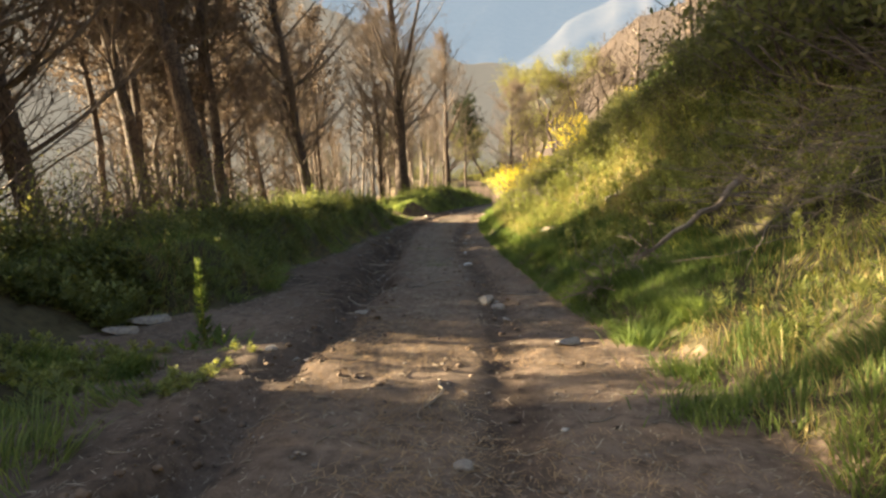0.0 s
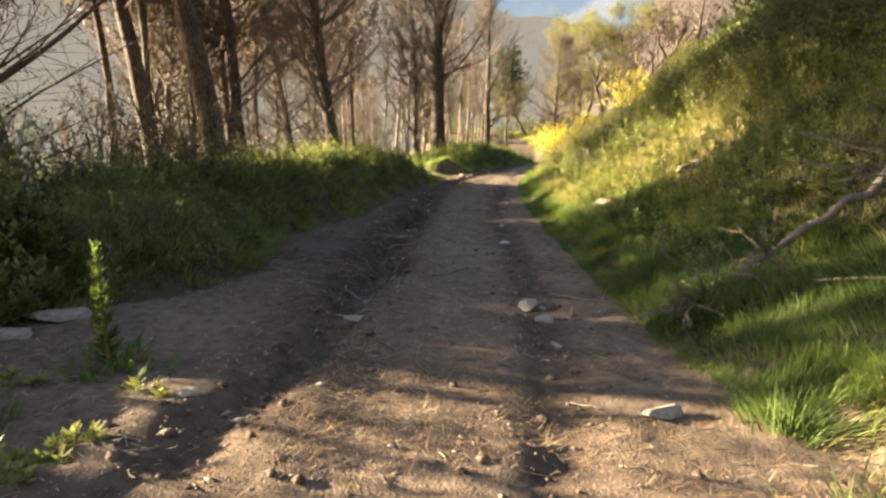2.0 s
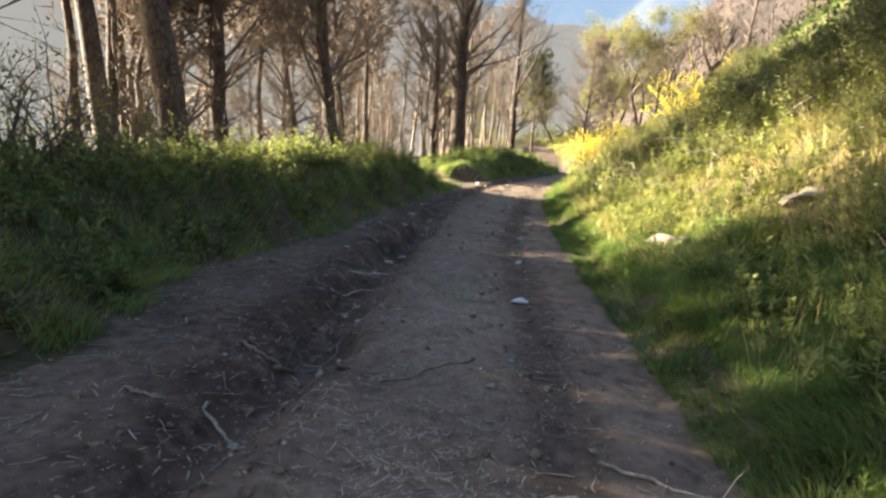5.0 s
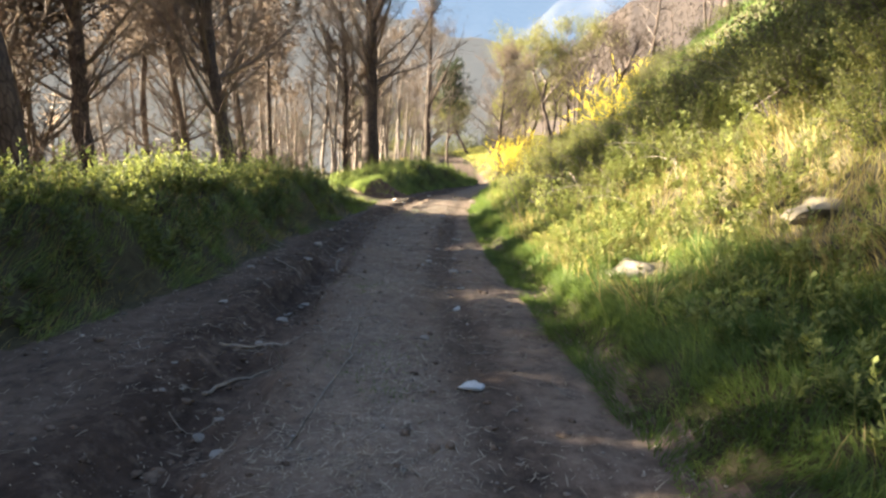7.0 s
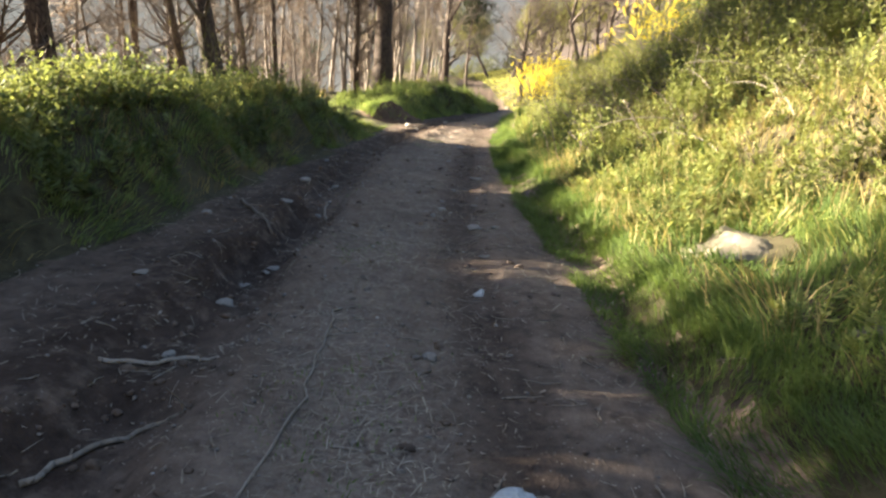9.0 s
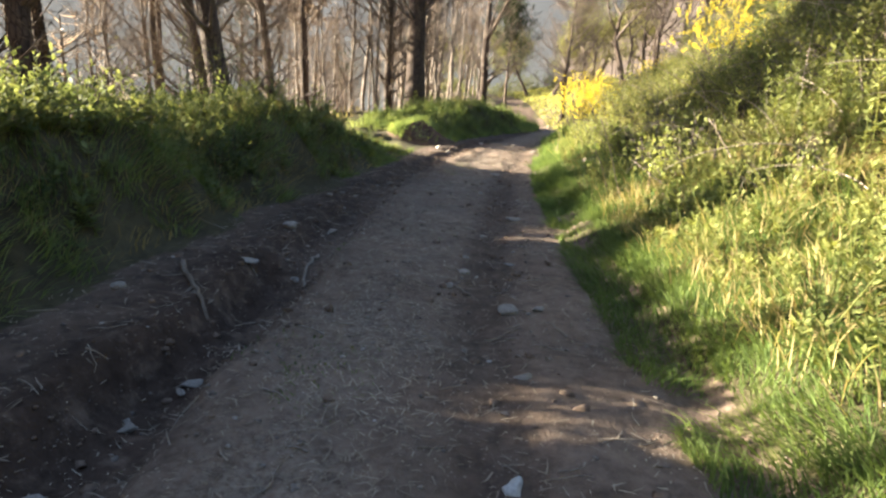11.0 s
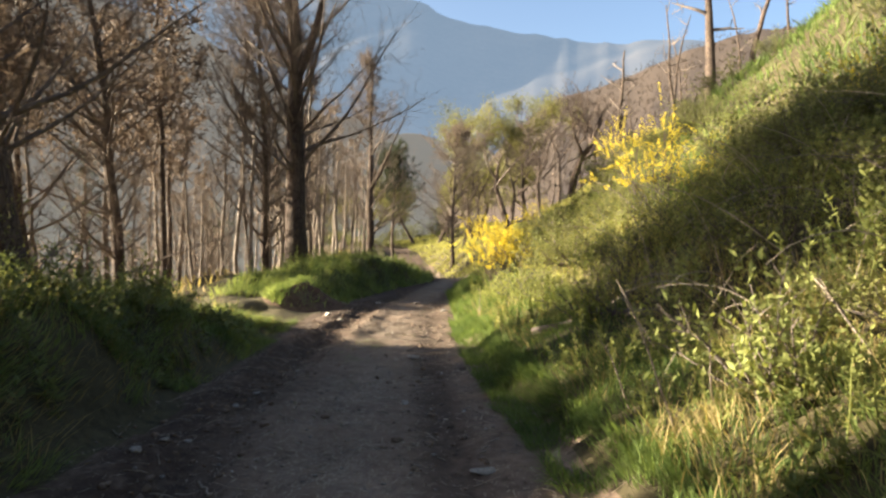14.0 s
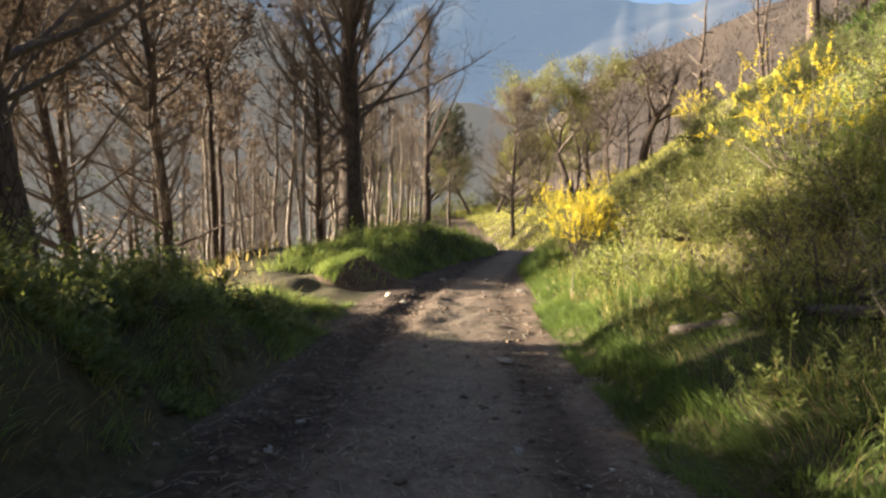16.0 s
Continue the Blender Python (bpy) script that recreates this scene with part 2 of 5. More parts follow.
def leaf_material(name, dark, light, sheer=0.45, rough=0.68, scale=1.2, glow=(1.25, 1.2, 0.75)):
    """Foliage that lets light through, varied leaf by leaf and patch by patch."""
    m, nt, bsdf = material(name)
    geo = nt.nodes.new("ShaderNodeNewGeometry")
    patch = noise_tex(nt, scale, 3, 0.6, geo.outputs["Position"])
    a = ramp(nt, geo.outputs["Random Per Island"], [(0.0, dark), (0.6, tuple((p + q) / 2 for p, q in zip(dark, light))), (1.0, light)])
    b = ramp(nt, patch, [(0.35, dark), (0.65, light)])
    col = mix(nt, 0.5, a, b)
    nt.links.new(col, bsdf.inputs["Base Color"])
    bsdf.inputs["Roughness"].default_value = rough
    bsdf.inputs["Specular IOR Level"].default_value = 0.12
    tr = node(nt, "BsdfTranslucent")
    nt.links.new(mix(nt, 1.0, col, glow, "MULTIPLY"), tr.inputs["Color"])
    sh = node(nt, "MixShader", Fac=sheer)
    nt.links.new(bsdf.outputs["BSDF"], sh.inputs[1])
    nt.links.new(tr.outputs["BSDF"], sh.inputs[2])
    nt.links.new(sh.outputs["Shader"], nt.nodes["Material Output"].inputs["Surface"])
    return m


def bark_material(name, dark, light, scale=14.0, plates=True):
    m, nt, bsdf = material(name)
    co = nt.nodes.new("ShaderNodeTexCoord").outputs["Object"]
    mp = node(nt, "Mapping", Scale=(1, 1, 0.28))
    nt.links.new(co, mp.inputs["Vector"])
    n = noise_tex(nt, scale, 5, 0.65, mp.outputs["Vector"], 0.4)
    v = node(nt, "TexVoronoi", Scale=scale * 0.8)
    v.feature = "DISTANCE_TO_EDGE"
    nt.links.new(mp.outputs["Vector"], v.inputs["Vector"])
    crack = ramp(nt, v.outputs["Distance"], [(0.0, (0.15, 0.15, 0.15)), (0.12, (1, 1, 1))])
    col = ramp(nt, n, [(0.3, dark), (0.7, light)])
    col = mix(nt, 0.6, col, ramp(nt, noise_tex(nt, 1.5, 3, 0.6, co), [(0.35, dark), (0.7, light)]))
    if plates:
        col = mix(nt, 0.8, col, mix(nt, 1.0, col, crack, "MULTIPLY"))
    nt.links.new(col, bsdf.inputs["Base Color"])
    bsdf.inputs["Roughness"].default_value = 0.92
    bsdf.inputs["Specular IOR Level"].default_value = 0.2
    bump(nt, bsdf, mix(nt, 0.6, n, crack), 0.9, 0.02)
    return m


def stone_material(name, dark, light):
    m, nt, bsdf = material(name)
    co = nt.nodes.new("ShaderNodeTexCoord").outputs["Object"]
    n = noise_tex(nt, 6, 6, 0.6, co)
    col = ramp(nt, n, [(0.3, dark), (0.65, light)])
    rnd = nt.nodes.new("ShaderNodeObjectInfo").outputs["Random"]
    col = mix(nt, 0.35, col, ramp(nt, rnd, [(0, dark), (1, light)]))
    nt.links.new(col, bsdf.inputs["Base Color"])
    bsdf.inputs["Roughness"].default_value = 0.85
    bump(nt, bsdf, noise_tex(nt, 24, 5, 0.6, co), 0.5, 0.02)
    return m


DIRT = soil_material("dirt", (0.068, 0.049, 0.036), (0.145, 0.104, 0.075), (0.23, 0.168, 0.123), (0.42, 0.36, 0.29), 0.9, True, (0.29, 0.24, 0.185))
SOIL = soil_material("soil", (0.032, 0.027, 0.014), (0.06, 0.05, 0.026), (0.1, 0.082, 0.042), (0.2, 0.16, 0.09), 0.3, True, (0.125, 0.085, 0.052))
EARTH = soil_material("turned_earth", (0.04, 0.026, 0.018), (0.085, 0.056, 0.039), (0.14, 0.095, 0.066), (0.25, 0.2, 0.15), 0.4)
GRASS = leaf_material("grass", (0.045, 0.08, 0.023), (0.2, 0.255, 0.075), 0.48)
GRASS_BERM = leaf_material("berm_grass", (0.06, 0.1, 0.034), (0.32, 0.37, 0.125), 0.45)
BERM_LEAF = leaf_material("berm_leaf", (0.045, 0.068, 0.027), (0.25, 0.265, 0.095), 0.4)
GRASS_DRY = leaf_material("dry_grass", (0.22, 0.17, 0.07), (0.45, 0.36, 0.17), 0.4)
GRASS_BANK = leaf_material("bank_grass", (0.14, 0.15, 0.045), (0.46, 0.44, 0.15), 0.5)
HERB = leaf_material("herb_leaf", (0.085, 0.11, 0.034), (0.36, 0.37, 0.12), 0.45)
BUSH = leaf_material("bush_leaf", (0.042, 0.055, 0.022), (0.2, 0.195, 0.075), 0.4)
BRAMBLE = leaf_material("bramble_leaf", (0.05, 0.062, 0.022), (0.24, 0.235, 0.08), 0.42)
OAK = leaf_material("oak_leaf", (0.075, 0.08, 0.03), (0.21, 0.195, 0.07), 0.4)
YELLOW = leaf_material("yellow_flower", (0.46, 0.36, 0.025), (0.76, 0.64, 0.08), 0.4)
NEEDLE = leaf_material("scorched_needle", (0.055, 0.043, 0.035), (0.19, 0.145, 0.112), 0.32, glow=(1.05, 1.0, 0.9))
NEEDLE_GREEN = leaf_material("green_needle", (0.012, 0.02, 0.008), (0.04, 0.047, 0.02), 0.15)
BARK = bark_material("pine_bark", (0.03, 0.023, 0.019), (0.13, 0.095, 0.073))
BARK_PALE = bark_material("pale_bark", (0.075, 0.062, 0.052), (0.23, 0.188, 0.152), 18)
# lighter copy of the pale bark: sunlight on the poles put into the colour
BARK_SUNLIT = bark_material("sunlit_bark", (0.11, 0.09, 0.075), (0.37, 0.305, 0.25), 18)
BRANCH = bark_material("grey_branch", (0.055, 0.044, 0.038), (0.2, 0.16, 0.13), 30, False)
DEADWOOD = bark_material("dead_wood", (0.1, 0.078, 0.058), (0.3, 0.245, 0.19), 22, False)
STONE = stone_material("pale_stone", (0.14, 0.12, 0.1), (0.36, 0.32, 0.27))
ROCK = stone_material("weathered_rock", (0.1, 0.082, 0.052), (0.21, 0.172, 0.115))
DRYSTICK = bark_material("dry_stick", (0.15, 0.122, 0.092), (0.4, 0.335, 0.26), 22, False)
# hill twigs dimmed to sink into the hill's painted haze
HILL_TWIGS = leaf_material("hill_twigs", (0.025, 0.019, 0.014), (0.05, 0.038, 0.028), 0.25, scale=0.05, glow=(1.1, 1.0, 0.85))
# forest twigs paled: distance haze put into their colour
HAZED_TWIGS = leaf_material("hazed_twigs", (0.17, 0.14, 0.115), (0.42, 0.34, 0.26), 0.3, scale=0.05, glow=(1.1, 1.0, 0.85))
STRAW = leaf_material("litter", (0.13, 0.1, 0.072), (0.44, 0.38, 0.3), 0.15)

# ---- ground and track ----
def graded(lo, hi, step, far_lo, far_hi, growth=1.16):
    mid = list(np.arange(lo, hi + 1e-6, step))
    out, s, p = [], step, hi
    while p < far_hi:
        s *= growth
        p += s
        out.append(p)
    back, s, p = [], step, lo
    while p > far_lo:
        s *= growth
        p -= s
        back.append(p)
    return np.array(back[::-1] + mid + out)


gx, gy = graded(-4.5, 5.0, 0.085, -4200, 4200), graded(-1.0, 40.0, 0.11, -900, 4400)
GX, GY = np.meshgrid(gx, gy)
GZ = land(GX, GY)
gv = np.stack([GX, GY, GZ], -1).reshape(-1, 3)
ii, jj = np.meshgrid(np.arange(len(gy) - 1), np.arange(len(gx) - 1), indexing="ij")
gq = np.stack([ii * len(gx) + jj, ii * len(gx) + jj + 1, (ii + 1) * len(gx) + jj + 1, (ii + 1) * len(gx) + jj], -1).reshape(-1, 4)
cx, cy = gv[gq].mean(1)[:, 0], gv[gq].mean(1)[:, 1]
edge_wob = 0.16 * vnoise(cx * 0, cy, 1.3, 3) + 0.08 * vnoise(cx * 0, cy, 0.45, 4) + 0.15 * vnoise(cx, cy, 0.3, 41)
verge = (cx > 0) & (cx < right_edge(cy) + 0.25 + 2 * edge_wob) & (cy > -3) & (cy < 6.3 + 4 * edge_wob)
lay_by = (cx > left_edge(cy) - 0.15) & (cx < 0) & (cy > 4.4) & (cy < 7.2 + 0.3 * edge_wob)
is_road = ((cx > left_edge(cy) + 0.16 * vnoise(cx * 0, cy, 1.3, 3) + 0.08 * vnoise(cx * 0, cy, 0.45, 4) + 0.03 + 0.05 * vnoise(cx, cy, 0.25, 41)) & (cx < right_edge(cy) + edge_wob + 0.12) | lay_by | verge) & (cy < 130) & (cy > -45)


def sheet(name, mask, mat, label, category):
    q = gq[mask]
    used, inv = np.unique(q, return_inverse=True)
    ob = new(name, mesh(name, gv[used], None, inv.reshape(-1, 4), mat))
    return tagged(ob, label, category, kind="structure")


ground = sheet("ground", ~is_road, SOIL, "brown earth of the hillside under grass and weeds", "ground")
co = np.array([v.co[:2] for v in ground.data.vertices])
needles = smooth((left_edge(co[:, 1]) - co[:, 0] - 3.5) / 3)
ground.data.attributes.new("soil_tone", "FLOAT_COLOR", "POINT").data.foreach_set("color", np.stack([0 * needles, needles, 0 * needles, 0 * needles + 1], -1).astype(np.float32).ravel())
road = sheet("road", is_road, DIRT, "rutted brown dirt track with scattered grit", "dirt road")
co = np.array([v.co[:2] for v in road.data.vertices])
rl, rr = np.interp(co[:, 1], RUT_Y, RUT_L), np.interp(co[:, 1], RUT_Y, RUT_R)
# first term darkens the soil left of the rut in place of lens falloff
track_dark = np.where(co[:, 0] < rl, smooth((co[:, 1] - 7) / 3) * 0.5, 0) + np.exp(-(((co[:, 0] - rl + 0.15) / 0.5) ** 2)) * (0.6 + 0.35 * smooth((co[:, 1] - 7) / 3)) + 0.75 * np.exp(-(((co[:, 0] - rr) / 0.24) ** 4))
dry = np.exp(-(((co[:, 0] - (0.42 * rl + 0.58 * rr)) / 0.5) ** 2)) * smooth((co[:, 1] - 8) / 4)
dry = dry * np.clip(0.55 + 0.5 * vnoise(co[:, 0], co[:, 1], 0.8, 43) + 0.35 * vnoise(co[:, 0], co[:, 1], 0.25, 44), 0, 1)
soil_tone = np.stack([np.clip(track_dark, 0, 1), np.clip(0.75 * dry, 0, 1), 0 * dry, 0 * dry + 1], -1)
road.data.attributes.new("soil_tone", "FLOAT_COLOR", "POINT").data.foreach_set("color", soil_tone.astype(np.float32).ravel())

# far mountains, so far behind that they hardly shift; their haze is painted in
def far_rock(name, low, high, haze_tint, haze_glow, fields=None):
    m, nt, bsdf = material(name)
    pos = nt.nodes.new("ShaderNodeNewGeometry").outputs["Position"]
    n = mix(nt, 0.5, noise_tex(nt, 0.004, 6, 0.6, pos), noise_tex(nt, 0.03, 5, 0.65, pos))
    # fold tone that paints lit spurs and shaded gullies into the colour
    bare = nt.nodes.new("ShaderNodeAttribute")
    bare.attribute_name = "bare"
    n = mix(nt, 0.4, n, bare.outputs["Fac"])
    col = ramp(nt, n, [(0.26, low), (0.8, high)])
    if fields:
        # pale fields on the valley floor; the height blend also paints brighter haze
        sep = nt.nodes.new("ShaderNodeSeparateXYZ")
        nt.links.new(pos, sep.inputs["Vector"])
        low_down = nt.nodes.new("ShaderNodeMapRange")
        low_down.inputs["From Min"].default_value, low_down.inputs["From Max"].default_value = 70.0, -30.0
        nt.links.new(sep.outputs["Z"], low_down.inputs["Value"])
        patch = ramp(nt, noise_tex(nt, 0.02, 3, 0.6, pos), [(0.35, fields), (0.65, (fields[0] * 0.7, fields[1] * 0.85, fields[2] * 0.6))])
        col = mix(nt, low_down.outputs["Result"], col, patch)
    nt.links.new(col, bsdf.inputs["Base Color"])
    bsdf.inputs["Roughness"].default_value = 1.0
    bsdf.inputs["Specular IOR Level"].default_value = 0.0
    # haze added as a faint glow, with the surface colours dimmed to suit
    bsdf.inputs["Emission Color"].default_value = (*haze_tint, 1)
    bsdf.inputs["Emission Strength"].default_value = haze_glow
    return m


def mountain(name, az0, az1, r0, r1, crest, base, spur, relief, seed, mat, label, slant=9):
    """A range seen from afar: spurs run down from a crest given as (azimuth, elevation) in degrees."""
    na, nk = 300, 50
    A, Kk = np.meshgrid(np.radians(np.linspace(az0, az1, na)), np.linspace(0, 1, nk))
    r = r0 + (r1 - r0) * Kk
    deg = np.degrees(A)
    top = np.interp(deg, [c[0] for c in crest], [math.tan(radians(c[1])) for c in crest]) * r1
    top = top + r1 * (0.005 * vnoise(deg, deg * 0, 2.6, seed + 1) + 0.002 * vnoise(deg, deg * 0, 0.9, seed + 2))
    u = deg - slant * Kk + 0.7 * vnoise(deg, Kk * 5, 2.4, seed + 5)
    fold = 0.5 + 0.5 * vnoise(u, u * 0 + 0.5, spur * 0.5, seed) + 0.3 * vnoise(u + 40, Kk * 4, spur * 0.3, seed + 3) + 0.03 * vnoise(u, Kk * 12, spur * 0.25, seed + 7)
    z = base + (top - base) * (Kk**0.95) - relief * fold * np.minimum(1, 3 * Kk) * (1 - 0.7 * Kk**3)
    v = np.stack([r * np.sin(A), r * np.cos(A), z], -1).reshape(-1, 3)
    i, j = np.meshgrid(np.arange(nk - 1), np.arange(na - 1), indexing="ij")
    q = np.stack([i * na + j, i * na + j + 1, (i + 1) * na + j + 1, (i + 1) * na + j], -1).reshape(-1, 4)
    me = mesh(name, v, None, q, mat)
    # paler spurs, darker gullies: sunlit and shaded flanks painted along the folds
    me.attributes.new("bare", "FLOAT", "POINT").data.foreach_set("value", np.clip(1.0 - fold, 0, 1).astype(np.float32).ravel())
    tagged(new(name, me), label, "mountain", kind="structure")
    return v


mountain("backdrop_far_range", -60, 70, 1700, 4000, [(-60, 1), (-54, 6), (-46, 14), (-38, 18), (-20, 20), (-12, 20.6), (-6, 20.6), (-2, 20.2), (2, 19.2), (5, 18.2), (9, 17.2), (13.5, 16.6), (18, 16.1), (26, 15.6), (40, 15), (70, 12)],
         -90, 6.4, 60, 21, far_rock("far_slopes", (0.026, 0.027, 0.027), (0.07, 0.06, 0.05), (0.46, 0.62, 0.82), 0.066), "hazy blue mountain range with sunlit spurs painted in", slant=27)
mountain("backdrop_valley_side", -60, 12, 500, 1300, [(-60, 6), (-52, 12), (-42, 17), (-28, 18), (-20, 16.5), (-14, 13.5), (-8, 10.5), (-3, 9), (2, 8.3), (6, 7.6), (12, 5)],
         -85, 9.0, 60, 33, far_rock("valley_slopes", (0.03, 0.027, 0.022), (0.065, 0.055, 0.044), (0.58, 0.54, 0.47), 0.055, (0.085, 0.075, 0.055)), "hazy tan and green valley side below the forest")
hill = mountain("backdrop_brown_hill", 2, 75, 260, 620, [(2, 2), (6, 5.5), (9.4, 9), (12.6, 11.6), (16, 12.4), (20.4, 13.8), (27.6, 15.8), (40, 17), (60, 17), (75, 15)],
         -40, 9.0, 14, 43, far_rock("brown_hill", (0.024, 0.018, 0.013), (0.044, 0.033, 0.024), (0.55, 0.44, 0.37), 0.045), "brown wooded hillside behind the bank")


# woods that clothe the far slopes
def woods(name, spots, number, seed, size, mat, label):
    rs = np.random.default_rng(seed)
    at = spots[rs.integers(0, len(spots), number)] + rs.normal(size=(number, 3)) * np.array([6, 6, 1.0])
    pile = Pile()
    for k in range(3):
        way = unit(np.array([0, 0, 1.0]) + 0.25 * rs.normal(size=(number, 3)))
        side = unit(np.cross(way, unit(rs.normal(size=(number, 3)))))
        pile.spikes(at + rs.normal(size=(number, 3)) * 0.8, way, side, size * rs.uniform(0.5, 1.3, number), size * rs.uniform(0.1, 0.32, number))
    return tagged(new(name, pile.mesh(name, mat)), label, "woods", kind="stuff")


woods("hill_woods", hill[hill[:, 2] > 10], 16000, 5, 2.8, HILL_TWIGS, "bare brown woods on the far hillside")


# ---- trees ----
def wander(p0, way, length, n, curl, lift, rs):
    """A crooked line that starts at p0 along way and drifts; lift turns it up."""
    pts, d = [np.array(p0, float)], unit(np.array(way, float))
    for _ in range(n):
        d = unit(d + curl * rs.normal(size=3) + np.array([0, 0, lift]))
        pts.append(pts[-1] + d * length / n)
    return np.array(pts)


def twigs(pile, line, radius, count, length, rs, lift=0.1, sides=3):
    """Side shoots along a line; returns them."""
    tips = []
    for _ in range(count):
        s = rs.uniform(0.25, 1.0) * (len(line) - 1)
        i = min(int(s), len(line) - 2)
        p = line[i] + (line[i + 1] - line[i]) * (s - i)
        d = unit(line[i + 1] - line[i])
        w = unit(d * 0.7 + 0.75 * rs.normal(size=3) + np.array([0, 0, 0.15]))
        l = length * rs.uniform(0.4, 1.0)
        t = wander(p, w, l, 3, 0.18, lift, rs)
        pile.tube(t, np.linspace(radius, radius * 0.35, 4), sides, False)
        tips.append(t)
    return tips


def pine(height, radius, lean, seed, branch_from=2.2, density=1.0, needles="scorched", spread=1.0, fork=False, simple=False, bark=None, tuft=None):
    """A tall pine stripped low down: trunk, branches and a thin crown. Its foot is at the origin."""
    rs = np.random.default_rng(seed)
    root = new("pine_tree")
    n = 16
    h = np.linspace(0, 1, n)
    sway = np.cumsum(rs.normal(size=(n, 2)) * 0.055, axis=0)
    line = np.stack([lean[0] * height * h**1.15 + sway[:, 0], lean[1] * height * h + sway[:, 1], height * h], -1)
    line[0, 2] = -0.4
    rad = radius * (1 - 0.86 * h) + 0.02
    rad[0] *= 1.35
    rad[1] *= 1.05
    trunk = Pile()
    trunk.tube(line, rad, 8 if simple else 12)
    limbs, crown, each = Pile(), Pile(), []
    if fork:
        k = int(n * 0.42)
        side = wander(line[k], (0.55, -0.2, 0.8), height * 0.42, 8, 0.06, 0.1, rs)
        trunk.tube(side, np.linspace(rad[k] * 0.6, 0.02, 9), 8)
    z = branch_from
    while z < height * 0.97:
        u = z / height
        for _ in range(rs.integers(2, 5)):
            if rs.random() > density:
                continue
            s = u * (n - 1)
            i = min(int(s), n - 2)
            p = line[i] + (line[i + 1] - line[i]) * (s - i)
            a = rs.uniform(0, 2 * np.pi)
            w = np.array([np.cos(a), np.sin(a), rs.uniform(0.2, 0.85) + 0.4 * u])
            l = spread * (1 - 0.72 * max(0, u - 0.5) / 0.5) * (rs.uniform(1.0, 3.1) if simple else rs.uniform(1.3, 3.9))
            b = wander(p, w, l, 4 if simple else 7, 0.075, rs.uniform(0.02, 0.13), rs)
            br = min(0.012 + 0.011 * l, 0.45 * radius)
            bough = limbs if simple else Pile()
            bough.tube(b, np.linspace(br, br * 0.22, len(b)), 3 if simple else 5, False)
            m = int((4 + 4 * l) * (1.7 if not simple else 1.1))
            k = rs.uniform(0.2, 1.0, m) * (len(b) - 1)
            q = np.minimum(k.astype(int), len(b) - 2)
            foot = b[q] + (b[q + 1] - b[q]) * (k - q)[:, None]
            way = unit(unit(b[q + 1] - b[q]) * 0.8 + 0.7 * rs.normal(size=(m, 3)) + np.array([0, 0, 0.2]))
            tl = 0.42 * l * rs.uniform(0.35, 1.0, m)
            bough.spikes(foot, way, unit(np.cross(way, rs.normal(size=(m, 3)))), tl, np.full(m, 0.014))
            bough.spikes(foot, way, unit(np.cross(way, rs.normal(size=(m, 3)))), tl, np.full(m, 0.014))
            each.append(bough)
            # finer shoots, and needles towards the top
            leafy = 0.05 + 0.5 * float(smooth((u - 0.6) / 0.3))
            per = 2 if simple else 7
            f = np.repeat(np.arange(m), per)
            at = foot[f] + way[f] * tl[f][:, None] * rs.uniform(0.25, 1.0, (len(f), 1))
            w2 = unit(way[f] * 0.7 + 0.75 * rs.normal(size=(len(f), 3)))
            crown.spikes(at, w2, unit(np.cross(w2, rs.normal(size=(len(f), 3)))), rs.uniform(0.12, 0.45, len(f)), np.full(len(f), 0.014 if simple else 0.009))
            if u > (0.44 if tuft else 0.68):
                f = np.repeat(np.arange(m), (5 if simple else 12) if u > 0.55 else (2 if simple else 6))
                at = foot[f] + way[f] * tl[f][:, None] * rs.uniform(0.4, 1.05, (len(f), 1)) + rs.normal(size=(len(f), 3)) * 0.06
                w2 = unit(way[f] * 0.4 + 0.8 * rs.normal(size=(len(f), 3)))
                crown.spikes(at, w2, unit(np.cross(w2, rs.normal(size=(len(f), 3)))), rs.uniform(0.16, 0.36, len(f)) * (1.4 if tuft else 1), np.full(len(f), tuft or (0.034 if simple else 0.024)))
            keep = np.nonzero(rs.random(m) < leafy)[0]
            per = 3 if simple else 6
            f = np.repeat(keep, per)
            at = foot[f] + way[f] * tl[f][:, None] * rs.uniform(0.75, 1.05, (len(f), 1)) + rs.normal(size=(len(f), 3)) * 0.04
            w2 = unit(way[f] * 0.5 + 0.8 * rs.normal(size=(len(f), 3)))
            crown.spikes(at, w2, unit(np.cross(w2, rs.normal(size=(len(f), 3)))), rs.uniform(0.09, 0.2, len(f)), np.full(len(f), 0.022 if simple else 0.014))
        z += rs.uniform(0.3, 0.62) if not simple else rs.uniform(0.4, 0.75)
    part("trunk", trunk, bark or (BARK_PALE if simple else BARK), root)
    if simple:
        part("branchwork", limbs, BRANCH, root, "thin grey-brown dead branches", kind="stuff")
    else:
        for bough in each:
            part("branch", bough, BRANCH, root)
    part("crown", crown, NEEDLE if needles == "scorched" else NEEDLE_GREEN, root, "thin scorched brown needles" if needles == "scorched" else "sparse olive-green needles", kind="stuff")
    return root


PINE_TAGS = ("tall bare pine with scorched brown needles on the slope", "pine tree", "pines below the track")
THIN_TAGS = ("slender bare pine pole among the forest below", "pine tree", "pines below the track")


def stand(tree, x, y, turn, size, tags, dz=0.0):
    """A copy of a tree set on the ground."""
    m = Matrix.Translation(on_land(x, y, dz)) @ Matrix.Rotation(radians(turn), 4, "Z") @ Matrix.Scale(size, 4)
    t = copy_thing(tree, m)
    t.matrix_basis = m
    return tagged(t, *tags)


